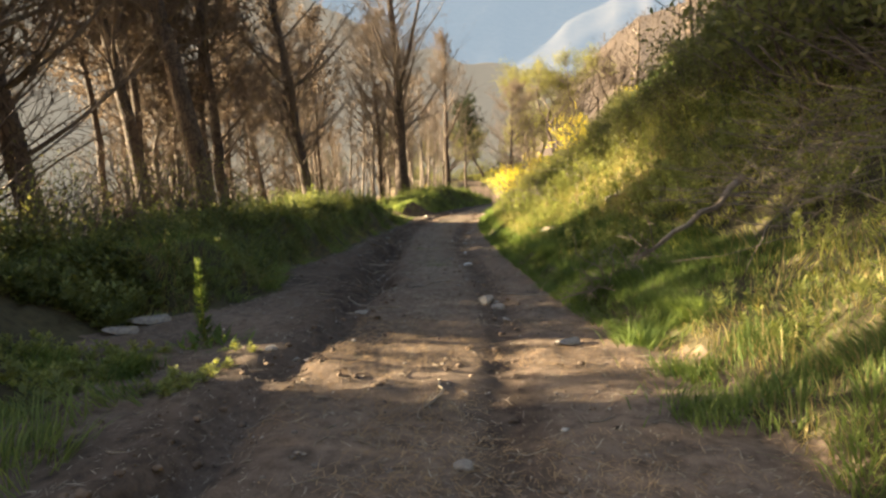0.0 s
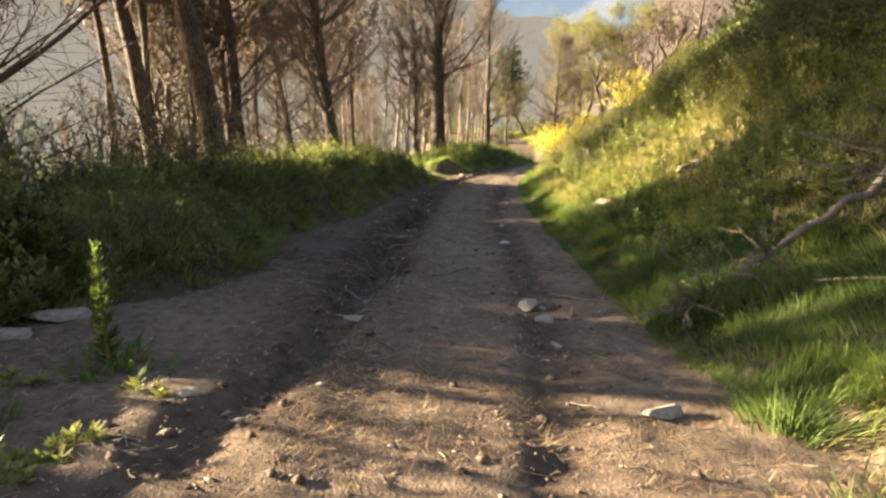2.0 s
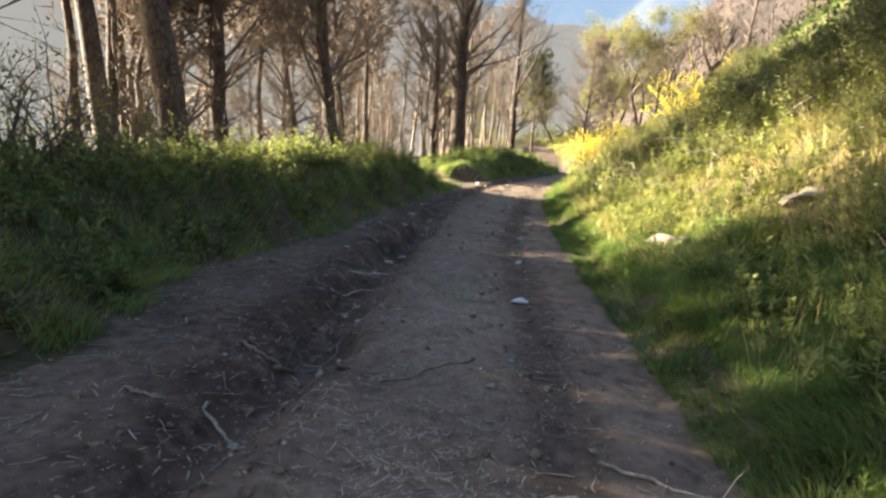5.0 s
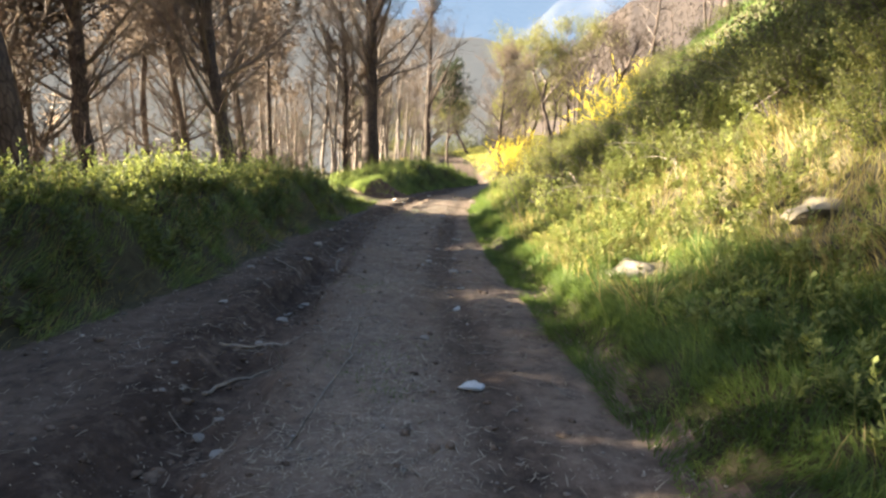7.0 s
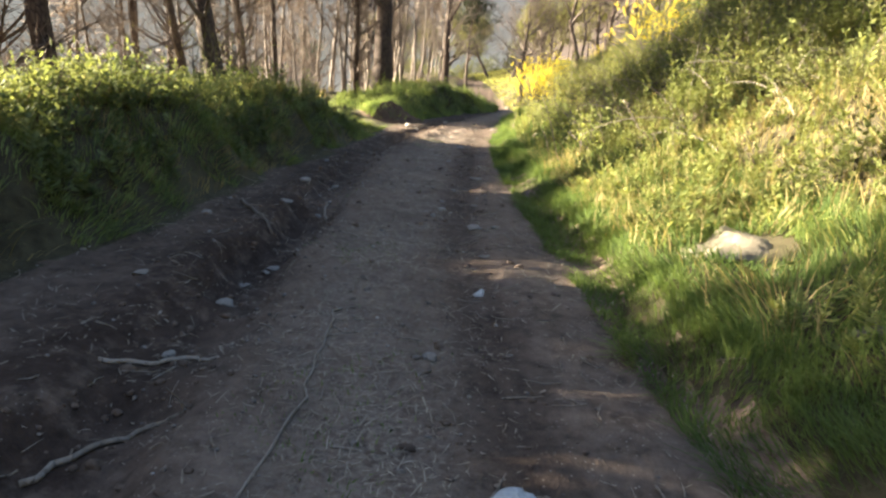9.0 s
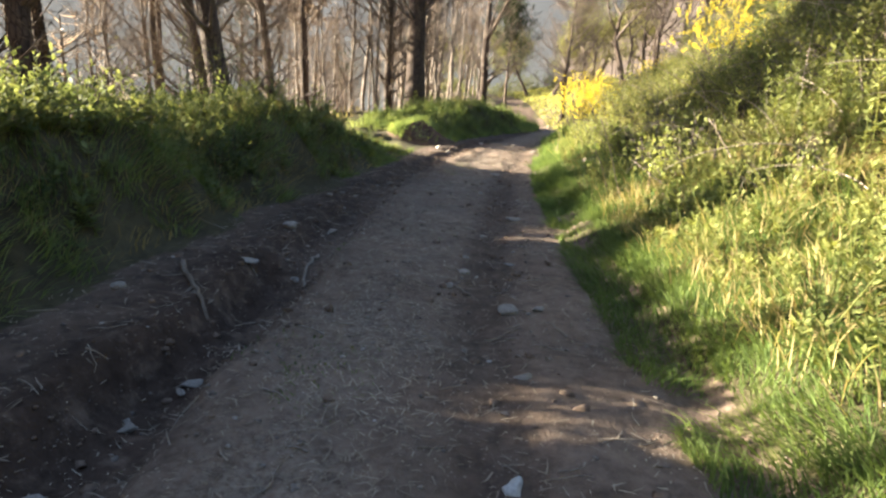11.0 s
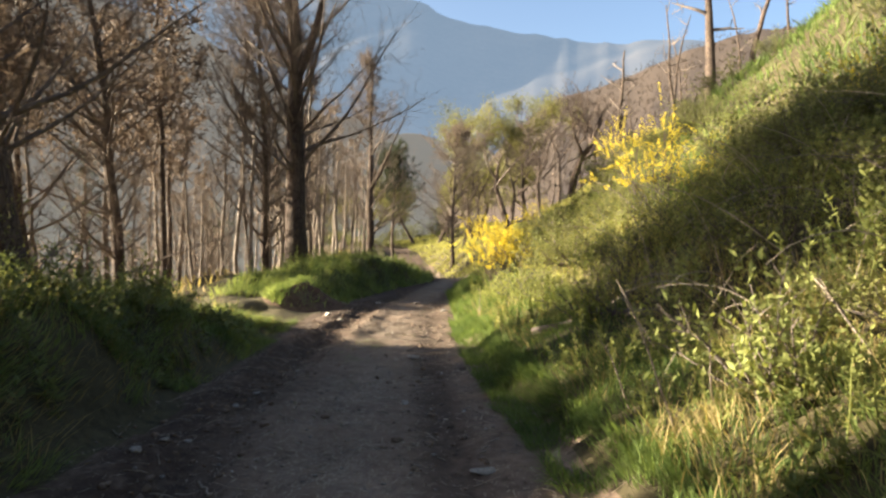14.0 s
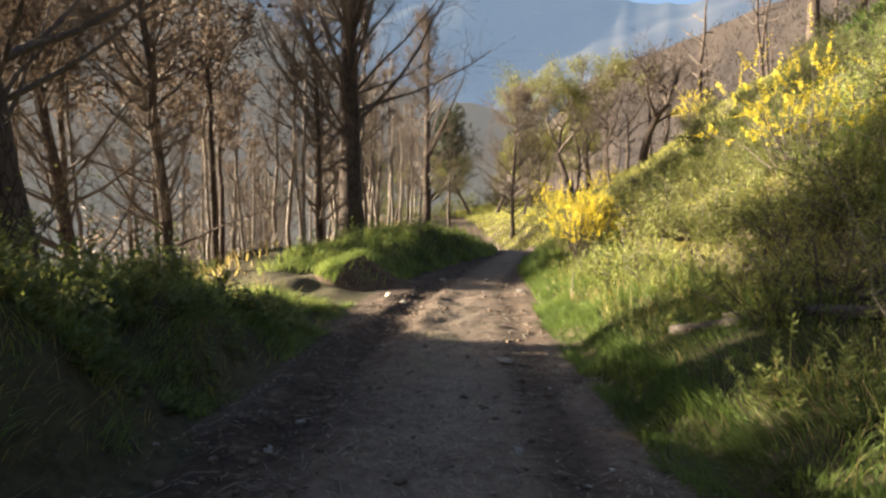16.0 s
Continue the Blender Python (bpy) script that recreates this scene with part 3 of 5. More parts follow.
def first(tree, x, y, turn=0, size=1.0, tags=PINE_TAGS):
    tree.matrix_basis = Matrix.Translation(on_land(x, y)) @ Matrix.Rotation(radians(turn), 4, "Z") @ Matrix.Scale(size, 4)
    return tagged(tree, *tags)


# the large pines along the berm; the first row includes unseen ones added for shade
BIG = ((16, 0.26, (-0.17, 0.0), 11, 2.6, 1.1, 1.3, False, -8.6, 12.4), (14, 0.2, (-0.12, 0.02), 12, 2.0, 1.1, 1.3, False, -11.4, 12.6), (15, 0.22, (-0.1, 0.0), 13, 5.2, 1.0, 1.3, False, -9.8, 8.4), (15, 0.24, (-0.06, 0.0), 14, 3.0, 1.0, 1.3, False, -12.4, 5.0),
       (16, 0.27, (-0.16, 0.02), 1, 6.4, 1.1, 1.1, False, -10.2, 19.6), (17, 0.36, (-0.2, 0.0), 2, 6.0, 1.0, 1.2, False, -8.0, 19.3), (16, 0.24, (-0.03, 0.02), 3, 3.6, 1.0, 1.1, False, -9.7, 24.0),
       (15, 0.25, (-0.09, -0.02), 4, 2.4, 1.2, 1.3, False, -7.0, 26.6), (11.5, 0.27, (-0.1, 0.0), 5, 2.2, 1.2, 1.4, False, -12.7, 36.6), (16, 0.26, (-0.09, 0.0), 6, 2.4, 1.2, 1.4, False, -11.7, 40.4),
       (18, 0.4, (0.0, 0.0), 7, 3.6, 1.2, 1.7, True, -4.9, 40.2), (14, 0.2, (-0.03, 0.0), 8, 2.0, 1.2, 1.5, False, -6.9, 45.0), (17, 0.34, (0.02, 0.0), 9, 3.6, 0.9, 1.4, True, -3.8, 64.0))
placed = []
for high, thick, tilt, seed, low_z, dense, wide, forked, x, y in BIG:
    first(pine(high, thick, tilt, seed, low_z, dense, "scorched", wide, forked), x, y)
    placed.append((x, y))
# more of the forest, from a few slim kinds
slim = [pine(12.5, 0.13, (-0.02, 0.01), 21, 2.0, 0.9, simple=True), pine(11, 0.1, (0.015, -0.01), 22, 2.4, 0.75, simple=True), pine(13.5, 0.15, (-0.035, 0.0), 23, 1.6, 1.0, spread=1.2, simple=True), pine(14, 0.17, (-0.06, 0.0), 25, 1.4, 1.1, spread=1.5, simple=True)]
green = pine(11, 0.15, (0.0, 0.0), 24, 3.0, 1.2, "green", 1.3, simple=True)
GREEN_TAGS = ("olive-green pine lower on the slope", "pine tree", "pines below the track")
spots = ((-16.6, 54.0, 0), (-17.8, 68.0, 1), (-20, 60.0, 4), (-15.5, 36.8, 6))
rs_f = np.random.default_rng(91)
# kinds with broad needle tufts, so that their crowns cast denser shade
high = pine(16, 0.17, (-0.02, 0.0), 26, 9.0, 1.5, spread=1.6, simple=True, bark=BARK, tuft=0.11)
pole = pine(11, 0.085, (0.0, 0.0), 27, 5.0, 0.6, spread=0.7, simple=True, bark=BARK_SUNLIT)
young = pine(6.5, 0.08, (0.02, 0.0), 28, 0.8, 1.9, spread=1.1, simple=True, tuft=0.05)
shade_pine = pine(21.5, 0.15, (-0.01, 0.0), 29, 14.0, 2.0, spread=1.7, simple=True, bark=BARK, tuft=0.13)
kinds = slim + [green, high, pole, young, shade_pine]
done = set()


def grow_slim(kind, x, y, turn, size):
    tags = GREEN_TAGS if kind == 4 else PINE_TAGS if kind in (2, 3, 5, 8) else THIN_TAGS
    if kind in done:
        stand(kinds[kind], x, y, turn, size, tags)
    else:
        done.add(kind)
        first(kinds[kind], x, y, turn, size, tags)
    placed.append((x, y))


# pines added, many out of view, so that high crowns shade the upper bank
spots += tuple((x, y, 5) for x, y in ((-11.4, 26.2), (-14.4, 25.4), (-13.2, 12.0), (-14.6, 45.0), (-13.4, 49.5), (-16.0, 38.5), (-15.8, 27.2), (-12.8, 25.8), (-11.6, 21.6), (-14.0, 22.8), (-14.8, 36.2), (-10.9, 10.2), (-12.4, 8.6), (-14.2, 10.6), (-10.2, 8.0), (-11.8, 11.4), (-13.6, 24.4)))
# the kind 7 ones: unseen bushy young pines added to shade the bank's foot
spots += ((-10.6, 13.0, 7), (-12.6, 12.6, 7), (-13.6, 13.6, 7), (-10.6, 12.2, 7), (-9.4, 11.0, 7), (-12.0, 11.0, 7), (-8.6, 9.6, 7), (-9.8, 7.9, 7), (-11.6, 8.9, 7), (-8.4, 8.2, 7), (-10.6, 10.0, 7), (-9.4, 6.9, 7), (-10.8, 2.8, 7), (-9.5, 1.6, 7), (-11.6, 44.0, 5), (-18.6, 37.5, 1), (-16.8, 36.4, 1), (-13.6, 38.4, 6), (-15.0, 39.6, 5))
# bushy young pines added at the view's edge to shade the bank farther along
spots += ((-12.0, 22.6, 7), (-12.8, 23.6, 7), (-11.6, 24.6, 7), (-13.0, 25.2, 7), (-11.4, 23.4, 7))
for x, y, kind in spots:
    grow_slim(kind, x, y, kind * 50 + 37 * y, 1.4 if kind == 7 else 1.0)
# added, mostly unseen: tall pines whose high crowns shade the upper bank
for x, y in ((-18.6, 13.6), (-20.2, 14.4), (-19.0, 15.4), (-20.8, 16.2), (-18.8, 17.2), (-20.4, 18.2), (-19.0, 19.2), (-20.6, 20.4), (-19.2, 21.4), (-20.4, 22.6)):
    grow_slim(8, x, y, 47 * y, 1.0)
count = 0
while count < 46:
    y = rs_f.uniform(12, 100)
    x = float(left_edge(y)) - 6.5 - 40 * rs_f.random() ** 1.2 * (0.45 + y / 95)
    if y < 48 and x > -13.5 and not (y > 42 and x > -8.5) or any((x - a) ** 2 + (y - c) ** 2 < 1.7**2 for a, c in placed):
        continue
    lit = y + x * 0.05
    if x > -30 and (13.5 < lit < 21.5 or 3.6 < lit < 7.2 or 29 < lit < 35):
        continue
    count += 1
    grow_slim(int(rs_f.choice(5, p=[0.26, 0.18, 0.24, 0.2, 0.12])), x, y, rs_f.uniform(0, 360), rs_f.uniform(0.85, 1.2))
# a close row of slim poles beyond the big pine
for k in range(20):
    y = 45 + k * 1.7 + rs_f.uniform(-0.5, 0.5)
    x = -5.9 + 0.02 * (y - 46) + rs_f.uniform(-1.3, 0.7)
    stand(slim[1] if k % 5 == 0 else pole, x, y, rs_f.uniform(0, 360), rs_f.uniform(0.9, 1.15), THIN_TAGS)
for k in range(34):
    y = rs_f.uniform(42, 66)
    grow_slim(6, -7.0 - rs_f.uniform(0, 9.5), y, rs_f.uniform(0, 360), rs_f.uniform(0.8, 1.2))


# the forest farther down the slope, too dense to tell apart
rs = np.random.default_rng(97)
stems, twigmass = Pile(), Pile()
for k in range(420):
    y = rs.uniform(30, 190)
    x = float(left_edge(min(y, 129))) - rs.uniform(20, 34 + 0.5 * y)
    if x > -48 and y + 0.052 * x < 34.5:
        continue
    p, h = np.array(on_land(x, y, -0.5)), rs.uniform(9, 15)
    line = np.stack([p, p + np.array([rs.normal() * 0.3, 0, h * 0.5]), p + np.array([rs.normal() * 0.6, 0, h])])
    stems.tube(line, np.array([0.14, 0.1, 0.03]) * rs.uniform(0.7, 1.3), 5, False)
    m = 64
    f = rs.uniform(0.2, 1.0, m)
    at = line[0] + (line[2] - line[0]) * f[:, None]
    a = rs.uniform(0, 6.3, m)
    way = unit(np.stack([np.cos(a), np.sin(a), rs.uniform(0, 1, m)], -1))
    twigmass.spikes(at, way, unit(np.cross(way, rs.normal(size=(m, 3)))), rs.uniform(0.8, 2.4, m) * (1.2 - 0.6 * f), rs.uniform(0.05, 0.14, m))
forest = new("forest")
part("trunks", stems, BARK_PALE, forest, kind="stuff")
part("twigs", twigmass, HAZED_TWIGS, forest, kind="stuff")
tagged(forest, "hazy brown pine forest down the slope", "forest", kind="stuff")

# ---- broad-leaved and dead trees on the right ----
def broad_tree(name, height, radius, lean, seed, leaves=1.0, leaf_mat=None, levels=3, leaf_size=0.1, twist=0.16, crown_label="sparse yellow-green spring leaves"):
    rs = np.random.default_rng(seed)
    root = new(name)
    trunk, limbs, crown = Pile(), Pile(), Pile()
    line = wander((0, 0, -0.3), (lean[0], lean[1], 1), height * 0.5, 9, twist * 0.6, 0.05, rs)
    trunk.tube(line, np.linspace(radius * 1.25, radius * 0.55, 10), 10)

    def grow(p, way, length, r, depth):
        l = wander(p, way, length, 6, twist, 0.05, rs)
        limbs.tube(l, np.linspace(r, r * 0.4, 7), 6 if depth > 1 else 4, False)
        if depth <= 1:
            for t in twigs(limbs, l, r * 0.4, 7, length * 0.55, rs, 0.03):
                if leaves > 0:
                    m = int(rs.poisson(22 * leaves))
                    at = t[1] + (t[3] - t[1]) * rs.random((m, 1)) + rs.normal(size=(m, 3)) * (0.13 if leaf_mat else 0.32)
                    way2 = unit(rs.normal(size=(m, 3)) + np.array([0, 0, 0.2]))
                    crown.leaves(at, way2, unit(np.cross(way2, rs.normal(size=(m, 3)))), rs.uniform(0.7, 1.4, m) * leaf_size, rs.uniform(0.4, 0.7, m) * leaf_size)
                else:
                    twigs(limbs, t, r * 0.22, 3, length * 0.3, rs, 0.0)
            return
        for _ in range(4 if depth > 2 else 4):
            s = rs.integers(2, 7)
            w = unit(unit(l[min(s, 6)] - l[s - 1]) * 0.8 + 0.8 * rs.normal(size=3) + np.array([0, 0, 0.25]))
            grow(l[min(s, 6)], w, length * rs.uniform(0.5, 0.8), r * 0.5, depth - 1)

    for k in range(4):
        a = k * 1.7 + rs.uniform(0, 1)
        s = [9, 9, 7, 6][k]
        grow(line[s], (0.7 * np.cos(a), 0.7 * np.sin(a), 0.8), height * rs.uniform(0.26, 0.4), radius * 0.5, levels - 1)
    part("trunk", trunk, BARK, root)
    part("branchwork", limbs, BRANCH if leaves > 0 else BARK, root, kind="stuff")
    if leaves > 0:
        part("crown", crown, leaf_mat or OAK, root, crown_label, kind="stuff")
    return root


def snag(height, radius, lean, seed, arms=5):
    rs = np.random.default_rng(seed)
    root = new("dead_tree")
    trunk, limbs = Pile(), Pile()
    line = wander((0, 0, -0.3), (lean[0], lean[1], 1), height, 12, 0.07, 0.03, rs)
    trunk.tube(line, np.linspace(radius * 1.2, radius * 0.3, 13), 9)
    for _ in range(arms):
        s = int(rs.integers(5, 12))
        a = rs.uniform(0, 6.3)
        b = wander(line[s], (np.cos(a), np.sin(a), rs.uniform(0.1, 0.9)), height * rs.uniform(0.12, 0.3), 6, 0.16, 0.05, rs)
        limbs.tube(b, np.linspace(radius * 0.4, radius * 0.08, 7), 5, False)
        for t in twigs(limbs, b, radius * 0.12, 4, height * 0.1, rs, 0.05):
            twigs(limbs, t, radius * 0.06, 2, height * 0.05, rs)
    part("trunk", trunk, BARK, root)
    part("branchwork", limbs, BRANCH, root, kind="stuff")
    return root


first(broad_tree("oak_tree", 15.0, 0.26, (-0.16, 0), 131, 2.2, leaf_size=0.16, twist=0.22, levels=4), 8.4, 73.0, tags=("twisted oak with sparse yellow-green leaves beside the track", "oak tree"))
oak2 = broad_tree("oak_tree", 9.0, 0.2, (0.2, 0), 32, 2.6, leaf_size=0.145)
first(oak2, 2.4, 86.0, 40, tags=("small oak with pale green spring leaves", "oak tree", "oaks at the bend"))
for x, y, turn, size in ((5.6, 80, 100, 1.1), (-0.5, 92, 200, 1.0), (7.0, 88, 300, 1.2), (-6.5, 96, 20, 1.1), (11.5, 82, 250, 0.9), (-9, 88, 70, 0.9), (-12.5, 95, 150, 1.1), (-4.5, 99, 330, 1.0), (-15, 106, 280, 1.2)):
    stand(oak2, x, y, turn, size, ("small oak with pale green spring leaves", "oak tree", "oaks at the bend"))
first(broad_tree("bare_tree", 8.0, 0.22, (0.1, 0), 33, 0, levels=4, twist=0.2), 11.8, 64.0, 0, 1.35, tags=("leafless gnarled tree with dense dark twigs", "bare tree"))
first(broad_tree("bare_tree", 8.0, 0.14, (-0.1, 0), 34, 0, levels=3), 9.9, 67.0, 70, 1.3, tags=("slim leafless tree with forked limbs", "bare tree"))
first(snag(8.5, 0.17, (0.02, 0), 35, 9), 14.6, 60.0, tags=("bare dead tree on the crest of the bank", "dead tree"))
first(snag(9.5, 0.3, (0.06, 0), 36, 4), 16.2, 50.0, tags=("thick broken dead trunk on the bank's crest", "dead tree"))
first(snag(8.5, 0.16, (0.1, 0), 37, 5), 18.2, 50.0, tags=("leaning dead trunk with few limbs on the crest", "dead tree"))
bare = broad_tree("bare_tree", 9.5, 0.13, (0.05, 0), 44, 0, levels=3, twist=0.2)
TWIGGY = ("small leafless tree with grey twigs at the bend", "bare tree", "bare trees at the bend")
first(bare, 7.2, 66.0, tags=TWIGGY)
for x, y, turn, size in ((12.6, 71, 60, 1.1), (10.8, 76, 130, 1.2), (6.2, 77, 220, 1.0), (13.9, 66, 300, 0.9), (4.2, 74, 20, 0.9), (8.9, 60, 170, 0.75), (15.5, 74, 80, 1.2), (3.6, 90, 250, 1.2)):
    stand(bare, x, y, turn, size, TWIGGY)
spare = snag(9.0, 0.11, (0.0, 0), 38, 4)
first(spare, 19.0, 62.0, tags=("thin dead pole on the brown hillside", "dead tree", "dead poles on the hillside"))
for k in range(40):
    y = rs_f.uniform(58, 130)
    x = float(right_edge(y)) + rs_f.uniform(13, 46)
    stand(spare, x, y, rs_f.uniform(0, 360), rs_f.uniform(0.6, 1.1), ("thin dead pole on the brown hillside", "dead tree", "dead poles on the hillside"))
# young conifers at the bend
first(pine(12.0, 0.16, (0.03, 0), 41, 1.6, 2.4, "scorched", 1.5), 3.0, 69.0, tags=("young bare conifer with brown-grey twigs at the bend", "conifer"))
first(pine(11.0, 0.16, (0, 0), 42, 4.2, 3.2, "green", 1.25, tuft=0.06), -2.6, 78.0, tags=("small dark green conifer with a rounded crown", "conifer"))


# ---- bushes ----
def bush(name, width, height, seed, leaf_mat, flowers=0.0, leaf=(0.05, 0.02), stems=26, upright=0.9, count=90, shoots=7, bare=2.2):
    """Many thin stems from one foot, each with leaves, and flowers towards the tips."""
    rs = np.random.default_rng(seed)
    root = new(name)
    wood, foliage, bloom = Pile(), Pile(), Pile()
    for _ in range(stems):
        a, out = rs.uniform(0, 6.3), rs.random() ** 0.7
        foot = np.array([np.cos(a), np.sin(a), 0]) * out * width * 0.22
        way = np.array([np.cos(a) * out * width / height, np.sin(a) * out * width / height, upright])
        l = height * rs.uniform(0.6, 1.1) * (1 - 0.25 * out)
        line = wander(foot - np.array([0, 0, 0.12]), way, l, 5, 0.14, 0.02, rs)
        wood.tube(line, np.linspace(0.012, 0.003, 6) * (0.6 + height * 0.4), 3, False)
        k = rs.uniform(0.25, 1.0, shoots) * 5
        q = np.minimum(k.astype(int), 4)
        at0 = line[q] + (line[q + 1] - line[q]) * (k - q)[:, None]
        w0 = unit(unit(line[q + 1] - line[q]) * 0.8 + 0.6 * rs.normal(size=(shoots, 3)) + np.array([0, 0, 0.25]))
        l0 = 0.4 * l * rs.uniform(0.4, 1.0, shoots)
        wood.spikes(at0, w0, unit(np.cross(w0, rs.normal(size=(shoots, 3)))), l0, np.full(shoots, 0.009))
        f = np.repeat(np.arange(shoots), max(1, count // shoots))
        m = len(f)
        at = at0[f] + w0[f] * l0[f][:, None] * rs.uniform(0.1, 1.05, (m, 1)) + rs.normal(size=(m, 3)) * 0.03 * width
        w = unit(w0[f] * 0.6 + rs.normal(size=(m, 3)))
        foliage.leaves(at, w, unit(np.cross(w, rs.normal(size=(m, 3)))), leaf[0] * rs.uniform(0.6, 1.4, m), leaf[1] * rs.uniform(0.7, 1.3, m))
        if flowers:
            f = np.repeat(np.nonzero((rs.random(shoots) < flowers) & (k > bare))[0], 34)
            m = len(f)
            if m:
                at = at0[f] + w0[f] * l0[f][:, None] * rs.uniform(0.45, 1.08, (m, 1)) + rs.normal(size=(m, 3)) * 0.018
                w = unit(rs.normal(size=(m, 3)) + np.array([0, 0, 0.4]))
                bloom.leaves(at, w, unit(np.cross(w, rs.normal(size=(m, 3)))), rs.uniform(0.026, 0.05, m), rs.uniform(0.02, 0.036, m))
    part("woody_stem", wood, BRANCH, root, kind="stuff")
    part("foliage", foliage, leaf_mat, root, kind="stuff")
    if flowers:
        part("blossom", bloom, YELLOW, root, "bright yellow blossoms", kind="stuff")
    return root


BROOM = ("broom bush in bright yellow flower on the bank", "broom bush", "yellow broom bushes")
GREENB = ("leafy green shrub on the bank", "shrub", "green shrubs on the bank")
DARKB = ("dark green dense shrub high on the bank", "shrub", "green shrubs on the bank")
BRAMB = ("tangled bramble bush with yellow-green leaves on the bank", "bramble", "brambles")
broom = bush("broom_bush", 1.15, 2.2, 51, HERB, 0.6, (0.04, 0.013), 64, 1.9, 60, shoots=9, bare=2.6)
first(broom, 2.05, 33.4, 0, 0.98, tags=BROOM)
broom2 = bush("broom_bush", 2.5, 2.7, 52, HERB, 0.8, (0.05, 0.016), 46, 1.1, 50, bare=2.4)
first(broom2, 5.0, 29.1, 0, 0.8, tags=BROOM)
for x, y, turn, size in ((2.6, 35.5, 80, 0.8), (8.6, 62, 50, 0.65), (10.5, 67, 10, 0.6), (7.4, 25.6, 140, 0.55), (6.0, 73, 0, 1.0), (13.5, 58, 70, 0.9)):
    stand(broom if x < 5 else broom2, x, y, turn, size, BROOM)
shrub = bush("shrub", 2.2, 1.7, 53, BUSH, 0, (0.095, 0.045), 34, 0.9, 56)
first(shrub, 11.6, 39.0, tags=DARKB)
low = bush("shrub", 1.4, 0.85, 54, HERB, 0, (0.06, 0.024), 24, 0.9, 42)
first(low, 3.6, 27.0, tags=GREENB)
wild = bush("shrub", 1.2, 1.0, 57, GRASS_BANK, 0, (0.05, 0.014), 24, 1.0, 44)
scrub = bush("shrub", 1.3, 1.2, 59, BUSH, 0, (0.04, 0.014), 24, 1.2, 44)
first(scrub, -5.6, 10.6, 30, 1.2, ("tall dark scrub behind the grass of the berm", "shrub", "scrub behind the berm"))
first(wild, 3.0, 25.4, tags=("feathery yellow-green shrub on the sunny bank", "shrub", "green shrubs on the bank"))
bramble = bush("bramble", 2.4, 1.6, 55, BRAMBLE, 0, (0.065, 0.036), 48, 0.55, 98)
first(bramble, 4.7, 20.8, tags=BRAMB)
for x, y, turn, size in ((6.0, 18.8, 130, 0.95), (3.6, 26.2, 40, 0.7), (5.0, 26.2, 200, 0.5), (3.2, 28.8, 300, 0.8), (4.6, 33.0, 80, 0.8), (6.4, 23.4, 10, 0.9), (5.6, 17.2, 250, 0.8), (5.2, 15.2, 90, 0.6), (2.7, 37.5, 0, 0.8), (6.6, 36.6, 150, 1.0)):
    stand(bramble, x, y, turn, size, BRAMB)
for k in range(30):
    y = 7 + k * 1.25
    stand(shrub, float(right_edge(y)) + rs_f.uniform(4.6, 8.4), y, rs_f.uniform(0, 360), rs_f.uniform(0.9, 1.5) * (0.4 if y > 29 else 0.6 if y > 21 else 1), DARKB)
for x, y, turn, size in ((6.6, 10.6, 20, 1.9), (7.6, 12.8, 120, 2.1), (8.2, 15.4, 200, 2.0), (7.4, 18.0, 60, 1.4), (8.6, 20.6, 10, 1.7), (9.2, 23.6, 90, 1.2), (9.6, 26.6, 170, 1.1), (7.0, 8.4, 250, 1.7), (10.8, 30, 300, 0.6), (10.6, 34.5, 0, 0.5), (8.9, 39, 40, 0.75), (11.8, 46, 0, 0.5), (9.0, 49.0, 40, 0.6), (8.0, 54, 80, 0.7), (12.6, 55, 200, 0.6), (15.2, 45, 30, 0.5), (16.5, 53, 10, 0.5), (13.8, 57, 90, 0.7), (12.4, 18, 80, 1.8), (13.4, 25, 180, 1.8), (10.6, 13.4, 20, 2.0), (-3.5, 91, 10, 1.6), (-6.4, 86, 60, 1.4), (-9.5, 93, 100, 2.0), (-1.2, 99, 150, 1.8), (-12.5, 101, 200, 2.2), (3.2, 96, 250, 1.8), (-17, 110, 20, 2.4)):
    stand(shrub, x, y, turn, size, DARKB)
# tall scrub on the berm's far side, some of it added to shade the verge
for x, y, size in ((-5.1, 12.6, 1.6), (-5.8, 11.8, 1.7), (-6.1, 9.4, 1.7), (-5.4, 8.4, 1.5), (-6.4, 12.8, 1.5), (-6.0, 23.9, 1.6)):
    stand(scrub, x, y, x * 90, size, ("tall dark scrub behind the grass of the berm", "shrub", "scrub behind the berm"))
for x, y, size in ((5.2, 17.8, 0.8), (6.2, 19.4, 1.0), (5.7, 21.4, 0.9), (6.8, 22.8, 1.0), (6.4, 16.8, 1.0), (7.4, 20.8, 1.1), (7.8, 24.2, 0.9), (6.8, 25.4, 0.7), (8.2, 18.4, 1.2)):
    stand(shrub, x, y, x * 110 + y * 30, size, DARKB)
# scrub added mostly out of view to shade the track past the lay-by
for x, y, size in ((-5.6, 7.1, 0.8), (-5.5, 7.9, 0.8), (-5.9, 8.8, 0.8), (-6.6, 7.4, 1.0)):
    stand(shrub, x, y, x * 60 + y * 40, size, ("dark green scrub behind the berm", "shrub", "scrub behind the berm"))
# unseen scrub, added so that it shades the start of the track
for x, y, size in ((-5.1, 3.0, 1.4), (-5.4, 3.8, 1.2), (-6.8, 3.9, 1.2), (-7.0, 3.0, 1.5), (-5.6, 2.2, 1.5), (-5.4, 0.8, 1.4), (-5.2, -0.6, 1.4)):
    stand(shrub, x, y, x * 70, size, ("unseen dark green scrub added to shade the track", "shrub", "scrub by the start"))
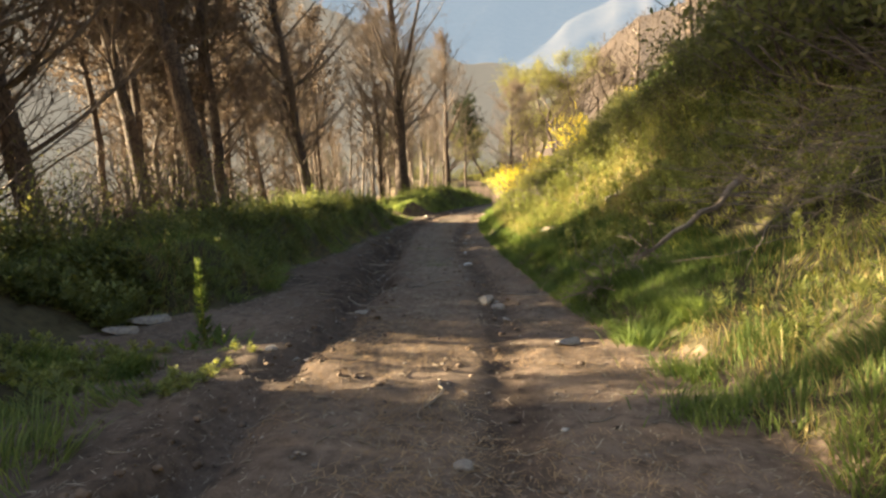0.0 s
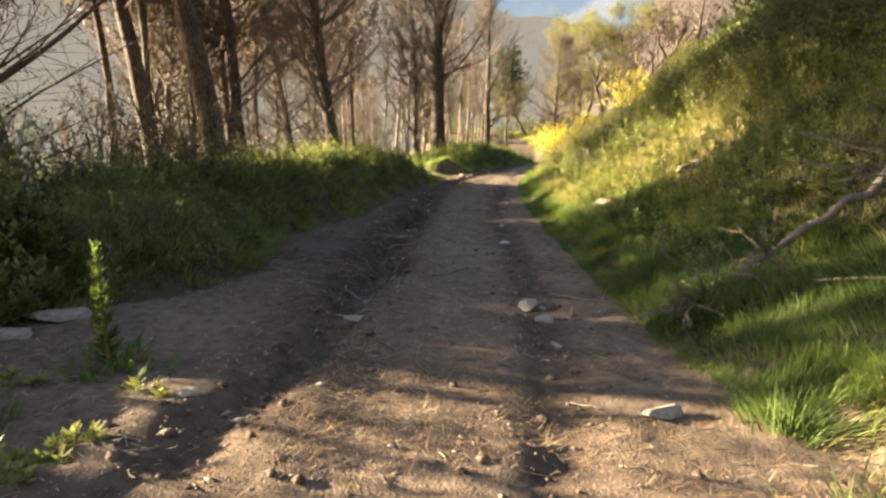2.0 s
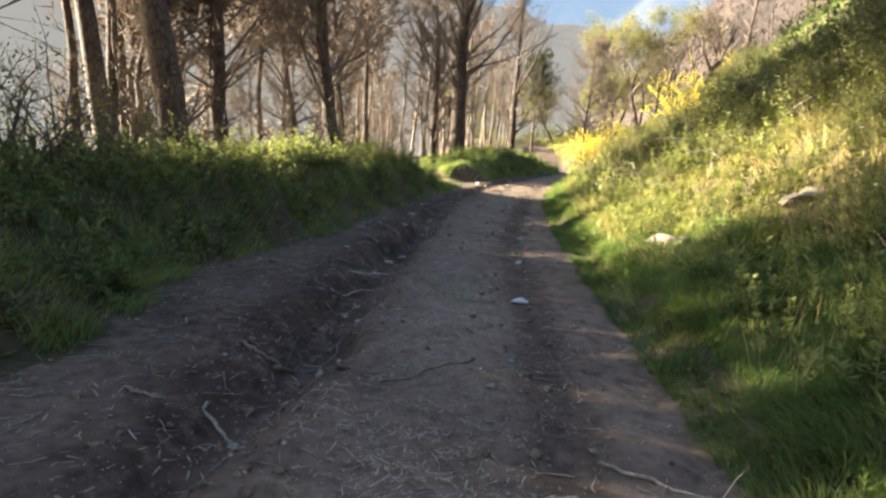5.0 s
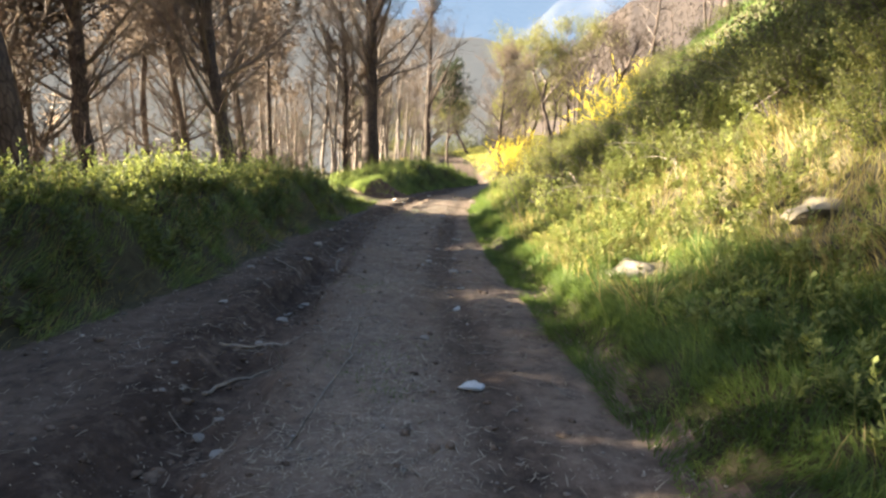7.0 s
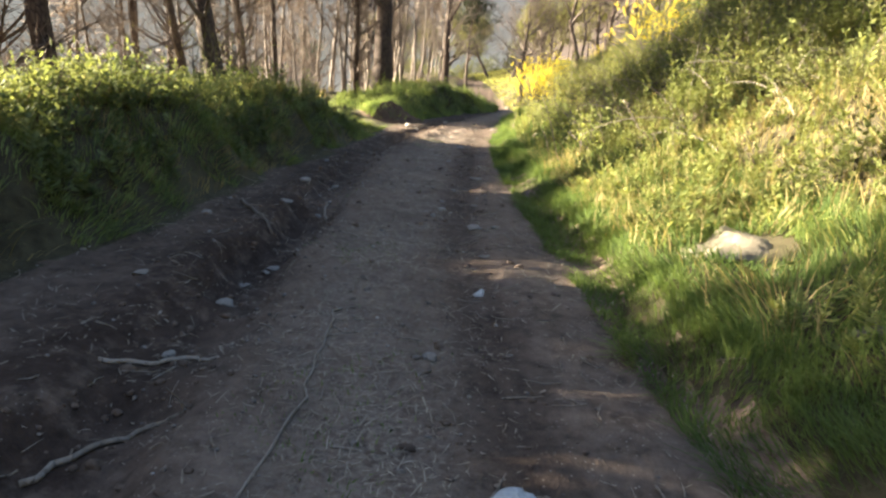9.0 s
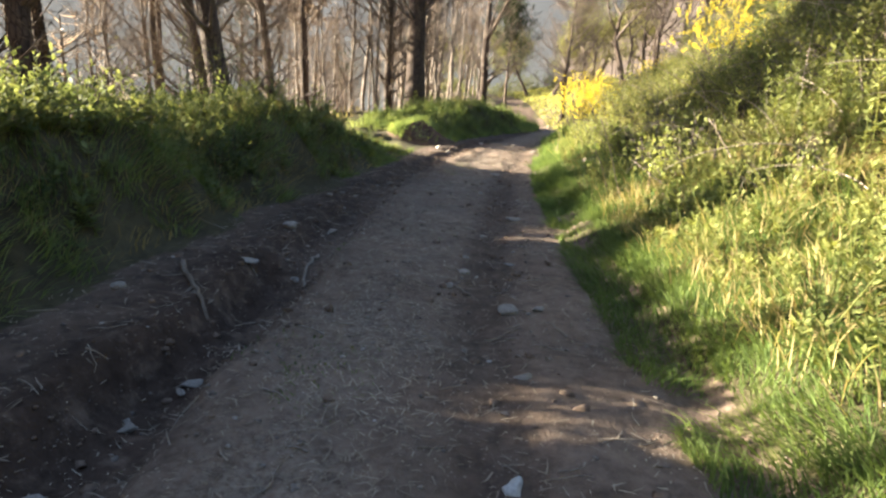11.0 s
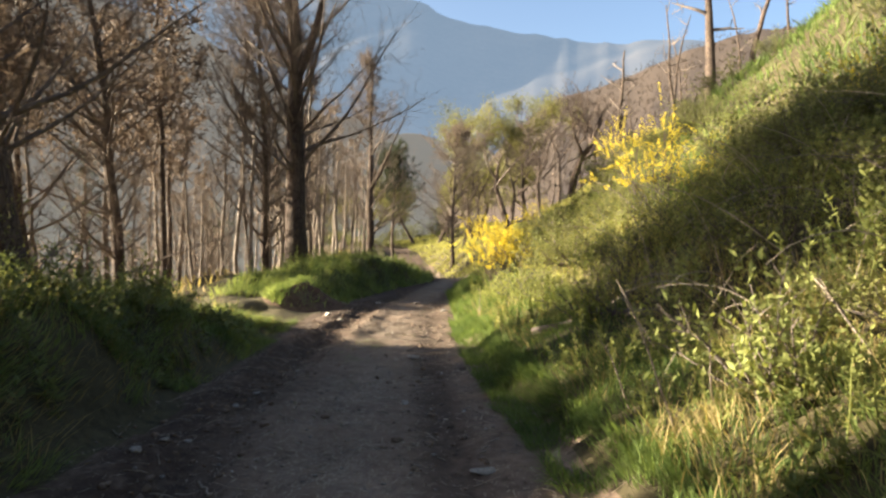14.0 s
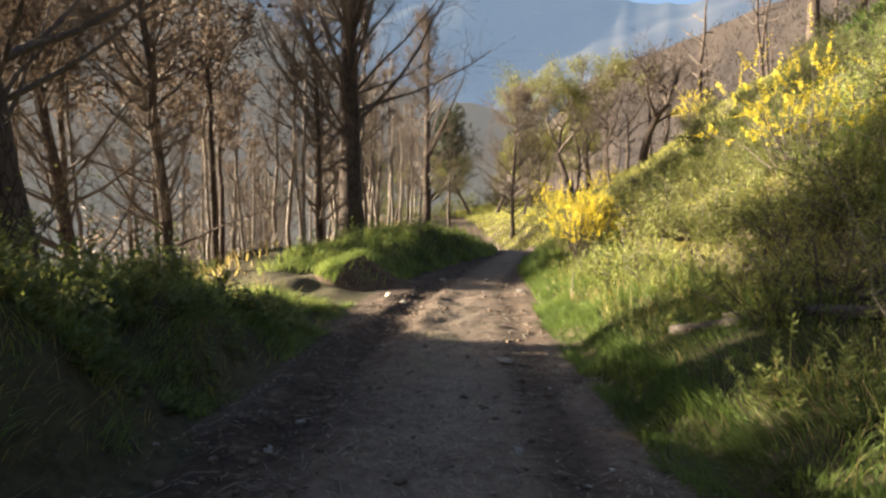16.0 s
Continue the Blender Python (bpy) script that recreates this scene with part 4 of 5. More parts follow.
for k in range(96):
    y = rs_f.uniform(5, 66) if k % 3 else rs_f.uniform(20, 42)
    d = 1.3 + 6.0 * rs_f.random() ** 1.1 + (0.9 if y < 14 else 0)
    if abs(y - 14.2) < 1.1 and d < 3.2:
        continue
    kind = low if k % 3 or d > 3.5 else wild
    tags = GREENB if k % 3 or d > 3.5 else ("feathery yellow-green shrub on the sunny bank", "shrub", "green shrubs on the bank")
    stand(kind, float(right_edge(y)) + d, y, rs_f.uniform(0, 360), rs_f.uniform(0.5, 1.3), tags)
# bramble thickets with arching canes on the middle of the bank
thorn = bush("bramble", 2.6, 1.5, 60, BRAMBLE, 0, (0.06, 0.03), 44, 0.5, 84)
DARKBR = ("green bramble thicket with arching canes on the bank", "bramble", "brambles")
first(thorn, 3.9, 22.9, 0, 0.75, tags=DARKBR)
for x, y, turn, size in ((4.9, 24.4, 60, 1.0), (3.3, 20.2, 130, 0.7), (5.3, 22.2, 210, 1.1), (3.7, 31.0, 20, 0.9), (5.2, 32.6, 100, 1.1), (4.2, 35.6, 170, 1.0), (4.3, 17.9, 250, 0.8), (6.8, 27.4, 40, 1.0), (3.1, 33.4, 140, 0.7), (3.9, 27.6, 330, 0.5), (6.9, 20.6, 80, 1.2), (5.4, 12.4, 190, 0.9), (5.0, 9.8, 10, 0.8), (4.6, 38.6, 60, 1.0), (6.0, 15.4, 300, 1.0)):
    stand(thorn, x, y, turn, 0.68 * size, DARKBR)
# the tangle of darker brambles and low thickets that covers the middle of the bank
dense = bush("bramble", 2.3, 1.5, 64, BUSH, 0, (0.06, 0.032), 56, 0.6, 90)
first(dense, 5.6, 24.8, 30, 0.9, tags=DARKBR)
rs_t = np.random.default_rng(171)
for k in range(64):
    y = rs_t.uniform(14.5, 44)
    d = 2.3 + 5.6 * rs_t.random()
    if abs(y - 15.0) < 1.3 and d < 4.0:
        continue
    size = rs_t.uniform(0.45, 0.85) * (1 if d > 3.5 else 0.65) * (0.75 if y > 34 else 1) * (0.5 if 24.5 < y < 30 and d < 5 else 1)
    stand((dense, thorn, bramble)[k % 3], float(right_edge(y)) + d, y, rs_t.uniform(0, 360), size, DARKBR if k % 3 < 2 else BRAMB)
hedge = bush("shrub", 1.1, 0.7, 56, BERM_LEAF, 0, (0.07, 0.03), 22, 0.8, 42)
BERMB = ("leafy shrub growing through the grass of the berm", "shrub", "shrubs on the berm")
first(hedge, -5.0, 9.0, tags=BERMB)
rs_b = np.random.default_rng(58)
for k in range(50):
    y = rs_b.uniform(8.2, 26.5)
    x = float(left_edge(y)) - rs_b.uniform(0.9, 3.4)
    stand(hedge, x, y, rs_b.uniform(0, 360), rs_b.uniform(0.3, 0.7), BERMB)


for x, y, size in ((-4.5, 9.4, 1.0), (-4.6, 10.2, 1.1), (-4.7, 10.9, 1.2), (-4.8, 11.7, 1.2), (-4.7, 12.5, 1.1), (-4.8, 13.3, 1.1), (-4.3, 15.0, 0.8), (-4.4, 15.8, 0.9), (-4.3, 17.6, 0.8), (-4.6, 18.3, 0.7), (-4.1, 16.3, 1.1), (-4.6, 16.6, 1.2), (-4.1, 17.0, 1.1), (-4.2, 17.7, 1.2), (-4.1, 18.4, 1.0), (-4.8, 21.3, 0.9), (-4.4, 22.0, 1.1), (-4.2, 22.8, 1.0), (-4.3, 23.7, 1.1), (-4.1, 24.6, 1.0), (-4.2, 25.5, 1.1), (-4.1, 26.4, 1.0)):
    stand(hedge, x, y, x * 70 + y * 40, size, BERMB)


UNDER = ("small dry shrub on the forest floor below the berm", "shrub", "undergrowth in the forest")
for k in range(36):
    y = rs_b.uniform(4, 46)
    stand(hedge if k % 2 else low, float(left_edge(y)) - rs_b.uniform(4.2, 15), y, rs_b.uniform(0, 360), rs_b.uniform(0.4, 1.0), UNDER)


# ---- grass ----
def scatter(x0, x1, y0, y1, density, patch, seed, cut=-0.35):
    """Random spots in bands beside the track: offsets x0..x1 from an edge given as a function of y."""
    rs = np.random.default_rng(seed)
    n = int(density * (x1[1] - x0[1]) * (y1 - y0))
    y = rs.uniform(y0, y1, n)
    x = x0[0](y) * (1 if x0[0] else 0) + x0[1] + (x1[1] - x0[1]) * rs.random(n)
    keep = vnoise(x, y, patch, seed) + 0.5 * vnoise(x, y, patch * 0.35, seed + 1) > cut + 0.5 * (rs.random(n) - 0.5)
    keep &= np.hypot(x - 2.46, y - 14.85) > 0.36
    return x[keep], y[keep], rs


def grass(pile, x, y, rs, length, width, droop, lean_to=(0, 0)):
    n = len(x)
    tall = 0.65 + 0.45 * vnoise(x, y, 0.8, 77) + 0.25 * vnoise(x, y, 0.25, 78)
    base = np.stack([x, y, land(x, y) - 0.02], -1)
    a = rs.uniform(0, 2 * np.pi, n)
    tuft = np.stack([vnoise(x, y, 0.35, 80), vnoise(x, y, 0.35, 81)], -1) * 0.5
    out = np.stack([np.cos(a), np.sin(a)], -1) * rs.uniform(0.05, 0.55, n)[:, None] + tuft + np.array(lean_to)
    way = unit(np.concatenate([out, np.ones((n, 1))], 1))
    side = unit(np.stack([-np.sin(a), np.cos(a), 0 * a], -1))
    l = length * np.clip(tall, 0.62, 1.5) * rs.uniform(0.55, 1.15, n)
    bend = np.concatenate([out * l[:, None] * droop, -(droop * l * rs.uniform(0.1, 0.6, n))[:, None]], 1)
    pile.blades(base, way, side, l, width * rs.uniform(0.6, 1.4, n), bend)


def stuff(name, pile, mat, label, category):
    return tagged(new(name, pile.mesh(name, mat)), label, category, kind="stuff")


g = Pile()
x, y, rs = scatter((left_edge, -1.9), (left_edge, -0.5), 6.6, 30, 1000, 0.6, 101, -0.55)
grass(g, x, y, rs, 0.3, 0.008, 0.6, (0.22, -0.03))
# ragged tufts over the cut foot of the berm
x, y, rs = scatter((left_edge, -0.65), (left_edge, 0.02), 6.6, 30, 1300, 0.5, 106, 0.12)
grass(g, x, y, rs, 0.32, 0.008, 0.8, (0.3, -0.03))
x, y, rs = scatter((left_edge, -3.6), (left_edge, -1.4), 4.5, 30, 250, 0.8, 102, -0.6)
grass(g, x, y, rs, 0.45, 0.012, 0.45)
x, y, rs = scatter((left_edge, -3.4), (left_edge, 0.1), 33.6, 52, 270, 0.9, 103, -0.7)
grass(g, x, y, rs, 0.58, 0.016, 0.55, (0.15, 0))
x, y, rs = scatter((left_edge, -2.6), (left_edge, 0.75), 0.8, 4.5, 900, 0.8, 104, -0.5)
grass(g, x, y, rs, 0.36, 0.01, 0.5)
stuff("berm_grass", g, GRASS_BERM, "lush green grass hanging over the berm", "grass")

g = Pile()
x, y, rs = scatter((right_edge, 0.2), (right_edge, 1.9), 6.6, 19, 2000, 0.6, 111, -1.3)
grass(g, x, y, rs, 0.34, 0.007, 0.7, (-0.15, -0.05))
# ragged tufts along the wheel track
x, y, rs = scatter((right_edge, -0.2), (right_edge, 0.45), 6.3, 30, 2600, 0.55, 117, -0.6)
grass(g, x, y, rs, 0.26, 0.007, 0.8, (-0.2, -0.05))
x, y, rs = scatter((right_edge, 0.2), (right_edge, 1.9), 19, 30, 800, 0.6, 115, -1.2)
grass(g, x, y, rs, 0.3, 0.009, 0.6, (-0.2, -0.05))
x, y, rs = scatter((right_edge, -0.05), (right_edge, 2.2), 30, 50, 420, 1.0, 112, -0.5)
grass(g, x, y, rs, 0.4, 0.016, 0.5, (-0.2, 0))
x, y, rs = scatter((right_edge, 0.35), (right_edge, 2.6), 0.5, 6.6, 420, 0.7, 113, -0.15)
grass(g, x, y, rs, 0.2, 0.008, 0.6)
x, y, rs = scatter((right_edge, 0.0), (right_edge, 0.5), 6.0, 6.6, 3600, 0.5, 114, -0.6)
grass(g, x, y, rs, 0.4, 0.008, 0.7)
x, y, rs = scatter((right_edge, 0.8), (right_edge, 3.4), 0.5, 6.8, 760, 0.6, 116, -0.6)
grass(g, x, y, rs, 0.2, 0.007, 0.7)
x, y, rs = scatter((right_edge, -0.15), (right_edge, 3.2), -0.5, 4.4, 1500, 0.55, 118, -0.45)
grass(g, x, y, rs, 0.4, 0.008, 0.75, (-0.15, 0))
for cx, cy, spread in ((2.56, 5.88, 0.2), (2.75, 4.9, 0.28), (3.05, 5.95, 0.3), (2.55, 4.1, 0.3), (2.62, 6.2, 0.22), (3.3, 5.0, 0.3), (-2.9, 5.1, 0.3), (-2.0, 5.0, 0.25)):
    rs = np.random.default_rng(int(cx * 100 + 900))
    x, y = cx + rs.normal(size=420) * spread * 0.5, cy + rs.normal(size=420) * spread * 0.5
    grass(g, x, y, rs, 0.34, 0.008, 0.7)
stuff("verge_grass", g, GRASS, "bright green grass along the track's edge", "grass")

g = Pile()
x, y, rs = scatter((right_edge, 1.2), (right_edge, 5.2), 1.0, 36, 190, 0.9, 121, -0.55)
grass(g, x, y, rs, 0.3, 0.014, 0.55, (-0.15, 0))
x, y, rs = scatter((right_edge, 0.3), (right_edge, 14), 50, 100, 28, 2.5, 123, -0.9)
grass(g, x, y, rs, 0.6, 0.06, 0.5, (-0.2, 0))
upper = Pile()
x, y, rs = scatter((right_edge, 4.2), (right_edge, 16), 4.0, 52, 70, 1.6, 122, -0.6)
grass(upper, x, y, rs, 0.55, 0.03, 0.5, (-0.2, 0))
stuff("upper_bank_grass", upper, GRASS, "deep green grass high on the bank", "grass")
stuff("bank_grass", g, GRASS_BANK, "yellow-green grass covering the sunlit bank", "grass")

g = Pile()
x, y, rs = scatter((right_edge, 0.3), (right_edge, 5.5), 1.5, 34, 90, 0.8, 131, 0.25)
grass(g, x, y, rs, 0.5, 0.009, 0.4, (-0.1, 0))
x, y, rs = scatter((left_edge, -4.5), (left_edge, -1.2), 6, 31, 60, 1.1, 132, 0.1)
grass(g, x, y, rs, 0.55, 0.009, 0.4)
x, y, rs = scatter((left_edge, -30), (left_edge, -4), 8, 90, 14, 3, 133, -0.3)
grass(g, x, y, rs, 0.7, 0.05, 0.4)
x, y, rs = scatter((right_edge, 0.4), (right_edge, 3.2), 16, 27, 160, 0.6, 134, 0.1)
grass(g, x, y, rs, 0.42, 0.007, 0.6, (-0.15, 0))
x, y, rs = scatter((left_edge, -1.6), (left_edge, -0.1), 6.8, 29, 240, 0.7, 135, 0.05)
grass(g, x, y, rs, 0.34, 0.007, 0.7, (0.2, 0))
x, y, rs = scatter((left_edge, -14), (left_edge, -3.8), 3, 48, 34, 1.0, 136, -0.2)
grass(g, x, y, rs, 0.4, 0.016, 0.5)
x, y, rs = scatter((right_edge, 0.4), (right_edge, 4.6), 12.5, 22, 260, 0.7, 137, -0.1)
grass(g, x, y, rs, 0.5, 0.008, 0.6, (-0.15, 0))
x, y, rs = scatter((right_edge, -0.1), (right_edge, 3.2), -0.5, 6.0, 260, 0.5, 138, -0.1)
grass(g, x, y, rs, 0.34, 0.007, 0.9, (-0.1, 0))
# dead stalks on the berm
x, y, rs = scatter((left_edge, -2.8), (left_edge, -0.7), 18.5, 24, 170, 0.7, 139, 0.0)
grass(g, x, y, rs, 0.55, 0.009, 0.5, (0.1, 0))
stuff("dry_grass", g, GRASS_DRY, "pale dry grass stalks among the green", "dry grass")

# broad-leaved herbs on the bank and berm
def herb_patch(number, edge, d0, d1, y0, y1, seed, tall=(0.15, 0.7), leaf=(0.045, 0.095)):
    pile, rs = Pile(), np.random.default_rng(seed)
    yy = rs.uniform(y0, y1, number)
    xx = edge(yy) + rs.uniform(d0, d1, number)
    keep = (vnoise(xx, yy, 0.9, seed) > -0.45) & (np.hypot(xx - 2.4, yy - 14.4) > 0.8) & (np.hypot(xx - 4.0, yy - 13.9) > 0.7) & (np.hypot(xx - 3.3, (yy - 7.6) * 0.8) > 1.15)
    for px, py, pz in zip(xx[keep], yy[keep], land(xx[keep], yy[keep])):
        h, m = rs.uniform(*tall), int(rs.integers(16, 38))
        stem = wander((px, py, pz - 0.03), (rs.normal() * 0.2 - 0.1, rs.normal() * 0.2, 1), h, 3, 0.08, 0, rs)
        pile.tube(stem, np.linspace(0.006, 0.003, 4), 3, False)
        f = rs.uniform(0.2, 1.0, m)
        a = np.arange(m) * 2.4 + rs.uniform(0, 6)
        at = stem[0] + (stem[3] - stem[0]) * f[:, None]
        way = unit(np.stack([np.cos(a), np.sin(a), 0.15 + 0.9 * f**2], -1))
        l = rs.uniform(*leaf, m) * (1.15 - 0.5 * f)
        pile.leaves(at, way, unit(np.cross(way, np.array([0, 0, 1.0]))), l, l * rs.uniform(0.28, 0.5, m))
    return pile


stuff("herbs", herb_patch(2900, right_edge, 0.5, 6.2, 3, 36, 141), HERB, "leafy green herbs among the grass of the bank", "herbs")
stuff("berm_herbs", herb_patch(520, lambda y: y * 0 - 5.2, 0.0, 2.0, 6.2, 7.8, 147, (0.1, 0.45), (0.06, 0.15)), BERM_LEAF, "dark leafy weeds hanging over the berm's end", "herbs")
stuff("tall_herbs", herb_patch(820, right_edge, 1.9, 6.0, 7.5, 24, 145, (0.45, 1.0), (0.07, 0.15)), HERB, "tall upright leafy weeds on the bank", "herbs")
stuff("low_weeds", herb_patch(330, lambda y: y * 0 - 3.5, 0.0, 2.4, 4.35, 5.75, 146, (0.05, 0.16), (0.04, 0.1)), HERB, "low weeds around the leafy spike beside the track", "weeds")
stuff("low_herbs", herb_patch(420, right_edge, 0.5, 4.2, 1.2, 8.4, 149, (0.08, 0.34), (0.05, 0.12)), HERB, "low leafy weeds at the start of the bank", "herbs")
stuff("low_herbs", herb_patch(1500, right_edge, 0.5, 4.6, 8.5, 20, 144, (0.08, 0.3), (0.05, 0.13)), HERB, "low leafy weeds covering the foot of the bank", "herbs")
stuff("berm_herbs", herb_patch(1800, left_edge, -3.2, -0.2, 7.2, 26.8, 142, (0.1, 0.62), (0.06, 0.15)), BERM_LEAF, "dark leafy weeds crowding the berm", "herbs")
stuff("tall_herbs", herb_patch(150, left_edge, -2.8, -0.9, 7.5, 26.5, 150, (0.5, 0.95), (0.05, 0.12)), BERM_LEAF, "tall leafy weeds standing over the berm", "herbs")
stuff("berm_herbs", herb_patch(420, left_edge, -3.0, -0.1, 34.5, 50, 148, (0.2, 0.8), (0.08, 0.18)), BERM_LEAF, "rank weeds on the berm past the earth mound", "herbs")
stuff("berm_herbs", herb_patch(160, left_edge, -2.8, 0.2, 0.8, 4.6, 143, (0.1, 0.4), (0.06, 0.15)), BERM_LEAF, "dark leafy weeds beside the track", "herbs")

# ---- loose things on the track ----
def rock_mesh(name, seed, stretch, mat, rough=0.25, fine=3):
    bm = bmesh.new()
    bmesh.ops.create_icosphere(bm, subdivisions=fine, radius=1.0)
    rs = np.random.default_rng(seed)
    off = Vector(rs.uniform(-50, 50, 3))
    cuts = [(Vector(unit(rs.normal(size=3))), rs.uniform(0.42, 0.75)) for _ in range(10)]
    for v in bm.verts:
        for nrm, d in cuts:
            over = v.co.dot(nrm) - d
            if over > 0:
                v.co -= nrm * over
        v.co *= 1 + rough * noise.noise(v.co * 1.3 + off) + 0.08 * noise.noise(v.co * 4 + off) + (0.07 * noise.noise(v.co * 9 + off) if fine > 3 else 0)
        v.co = Vector((v.co.x * stretch[0], v.co.y * stretch[1], v.co.z * stretch[2]))
    me = bpy.data.meshes.new(name)
    bm.to_mesh(me)
    bm.free()
    me.polygons.foreach_set("use_smooth", [fine > 3] * len(me.polygons))
    me.materials.append(mat)
    return me


ROCKS = [rock_mesh("stone", s, st, STONE) for s, st in ((1, (1, 0.75, 0.55)), (2, (1, 0.6, 0.4)), (3, (1, 0.85, 0.6)), (4, (1.2, 0.6, 0.35)))]


def stone(x, y, size, kind=0, turn=0, label="small pale limestone lying on the dirt track", group="stones on the track", sink=0.15):
    ob = new("stone", ROCKS[kind])
    ob.matrix_basis = Matrix.Translation(on_land(x, y, size * (0.35 - sink))) @ Matrix.Rotation(turn, 4, "Z") @ Matrix.Scale(size, 4)
    return tagged(ob, label, "stone", group)


for x, y, s, k, a in ((1.06, 8.42, 0.15, 0, 1.2), (1.2, 7.9, 0.1, 2, 0.3), (1.3, 7.3, 0.07, 3, 2.0), (0.57, 9.83, 0.05, 1, 0.8), (1.89, 5.96, 0.14, 3, 0.4), (-0.48, 7.58, 0.11, 3, 0.2),
                      (0.33, 16.69, 0.09, 2, 1.0), (0.47, 15.6, 0.06, 3, 0.5), (0.26, 20.59, 0.1, 3, 0.1), (-0.1, 17.7, 0.06, 2, 1.1), (-0.83, 11.21, 0.055, 2, 0.0), (-1.58, 15.04, 0.07, 0, 0.3), (-2.07, 14.28, 0.07, 1, 0.9),
                      (-2.01, 17.39, 0.1, 3, 2.8), (-0.57, 5.5, 0.07, 1, 0.3), (-0.72, 5.62, 0.05, 0, 0.3), (-0.98, 5.66, 0.07, 2, 1.3), (0.18, 13.35, 0.05, 2, 0), (0.55, 16.78, 0.06, 1, 0.7), (-0.22, 34.8, 0.12, 0, 0), (-1.46, 35.6, 0.1, 2, 0), (0.2, 34.0, 0.1, 1, 0), (0.5, 32.5, 0.12, 2, 1), (-0.28, 25.3, 0.12, 1, 2.6),
                      (-1.4, 14.2, 0.07, 2, 0.6), (-1.55, 15.6, 0.08, 1, 0.6), (-2.2, 18.8, 0.09, 2, 0.2), (-1.9, 19.4, 0.09, 0, 0.9), (1.0, 3.3, 0.065, 2, 0.5), (-2.5, 16.3, 0.06, 2, 1), (-2.4, 31.2, 0.12, 0, 1), (-2.0, 30.6, 0.09, 2, 2)):
    stone(x, y, s, k, a)
rs = np.random.default_rng(62)
for k in range(30):
    y = rs.uniform(6.5, 24)
    x = float(np.interp(y, RUT_Y, RUT_L if k % 3 else RUT_R)) + rs.normal() * 0.2
    stone(x, y, rs.uniform(0.025, 0.06), k % 4, rs.uniform(0, 6), "pale stone chip lying in the wheel rut", "stone chips in the ruts")
WHITE = stone_material("white_stone", (0.32, 0.32, 0.31), (0.6, 0.6, 0.58))
ob = stone(0.6, 12.15, 0.105, 1, 0.2, "white quartz stone lying on the dirt track")
ob.data = rock_mesh("white_stone", 5, (1, 0.7, 0.45), WHITE, 0.4)
ob = stone(0.45, 14.59, 0.08, 0, 2.2, "white quartz stone lying on the dirt track")
ob.data = rock_mesh("white_stone", 6, (1, 0.7, 0.5), WHITE, 0.4)
for x, y, s, k, a in ((-3.0, 7.05, 0.24, 3, 0.45), (-3.02, 6.5, 0.2, 3, 0.05)):
    stone(x, y, s, k, a, "long grey stone lying in the dirt beside the track", "grey stones by the berm")
ROCKB = rock_mesh("rock", 9, (1.15, 0.85, 0.5), ROCK, 0.45, 5)
for x, y, s, a in ((2.5, 14.95, 0.52, 0.2), (3.3, 15.6, 0.3, 1.4), (4.1, 14.2, 0.45, 0.2), (2.5, 13.2, 0.2, 2.2), (2.45, 14.3, 0.16, 0.6), (3.6, 12.6, 0.25, 1.0)):
    ob = new("rock", ROCKB)
    ob.matrix_basis = Matrix.Translation(on_land(x, y, -0.2 * s)) @ Matrix.Rotation(-0.25, 4, "Y") @ Matrix.Rotation(a, 4, "Z") @ Matrix.Scale(s, 4)
    tagged(ob, "weathered beige limestone outcrop half buried in the grassy bank", "rock", "rocks in the bank")


def stick(points, r0, r1, label, seed=1, forks=0, dz=0.0, mat=None, name="stick"):
    """A crooked stick lying along points given in plan."""
    rs = np.random.default_rng(seed)
    p = np.array(points, float)
    t = np.linspace(0, len(p) - 1, 5 * len(p))
    xs, ys = np.interp(t, range(len(p)), p[:, 0]), np.interp(t, range(len(p)), p[:, 1])
    line = np.stack([xs + 0.012 * rs.normal(size=len(t)), ys + 0.012 * rs.normal(size=len(t)), land(xs, ys) + r0 + dz], -1)
    pile = Pile()
    pile.tube(line, np.linspace(r0, r1, len(t)), 6)
    if forks:
        twigs(pile, line, r1 * 0.9, forks, 0.35 * np.linalg.norm(line[-1] - line[0]), rs, 0.0, 4)
    return tagged(new(name, pile.mesh(name, mat or DRYSTICK)), label, "stick", "sticks on the track")


LS = "thin pale dry stick lying on the dirt track"
stick([(-0.5, 14.0), (-0.42, 13.2), (-0.36, 12.2), (-0.38, 11.1)], 0.009, 0.005, "long thin pale stick lying along the track", 3)
stick([(0.4, 10.3), (0.15, 10.0), (-0.12, 9.6)], 0.012, 0.007, LS, 4, mat=DEADWOOD)
stick([(-0.8, 7.95), (-0.4, 7.85), (-0.05, 7.85)], 0.014, 0.008, LS, 5)
stick([(-1.7, 18.3), (-1.66, 17.9), (-1.5, 17.4)], 0.018, 0.012, LS, 6)
stick([(-2.4, 17.0), (-2.1, 16.6), (-1.75, 16.2)], 0.022, 0.013, "grey broken branch lying in the rut", 7, 3, mat=DEADWOOD)
stick([(-1.3, 9.9), (-1.0, 9.75), (-0.8, 10.1), (-0.86, 10.9)], 0.012, 0.007, "forked dry twig lying in the rut", 8, 4, mat=DEADWOOD)
stick([(-1.3, 12.1), (-1.1, 12.5), (-0.9, 12.65)], 0.016, 0.009, LS, 9, 2)
stick([(0.7, 4.2), (0.78, 4.5), (0.74, 4.75)], 0.012, 0.008, LS, 10)
stick([(-1.5, 8.9), (-1.25, 8.85)], 0.012, 0.008, LS, 12)
stick([(-1.05, 9.0), (-0.6, 8.65)], 0.014, 0.009, LS, 13)
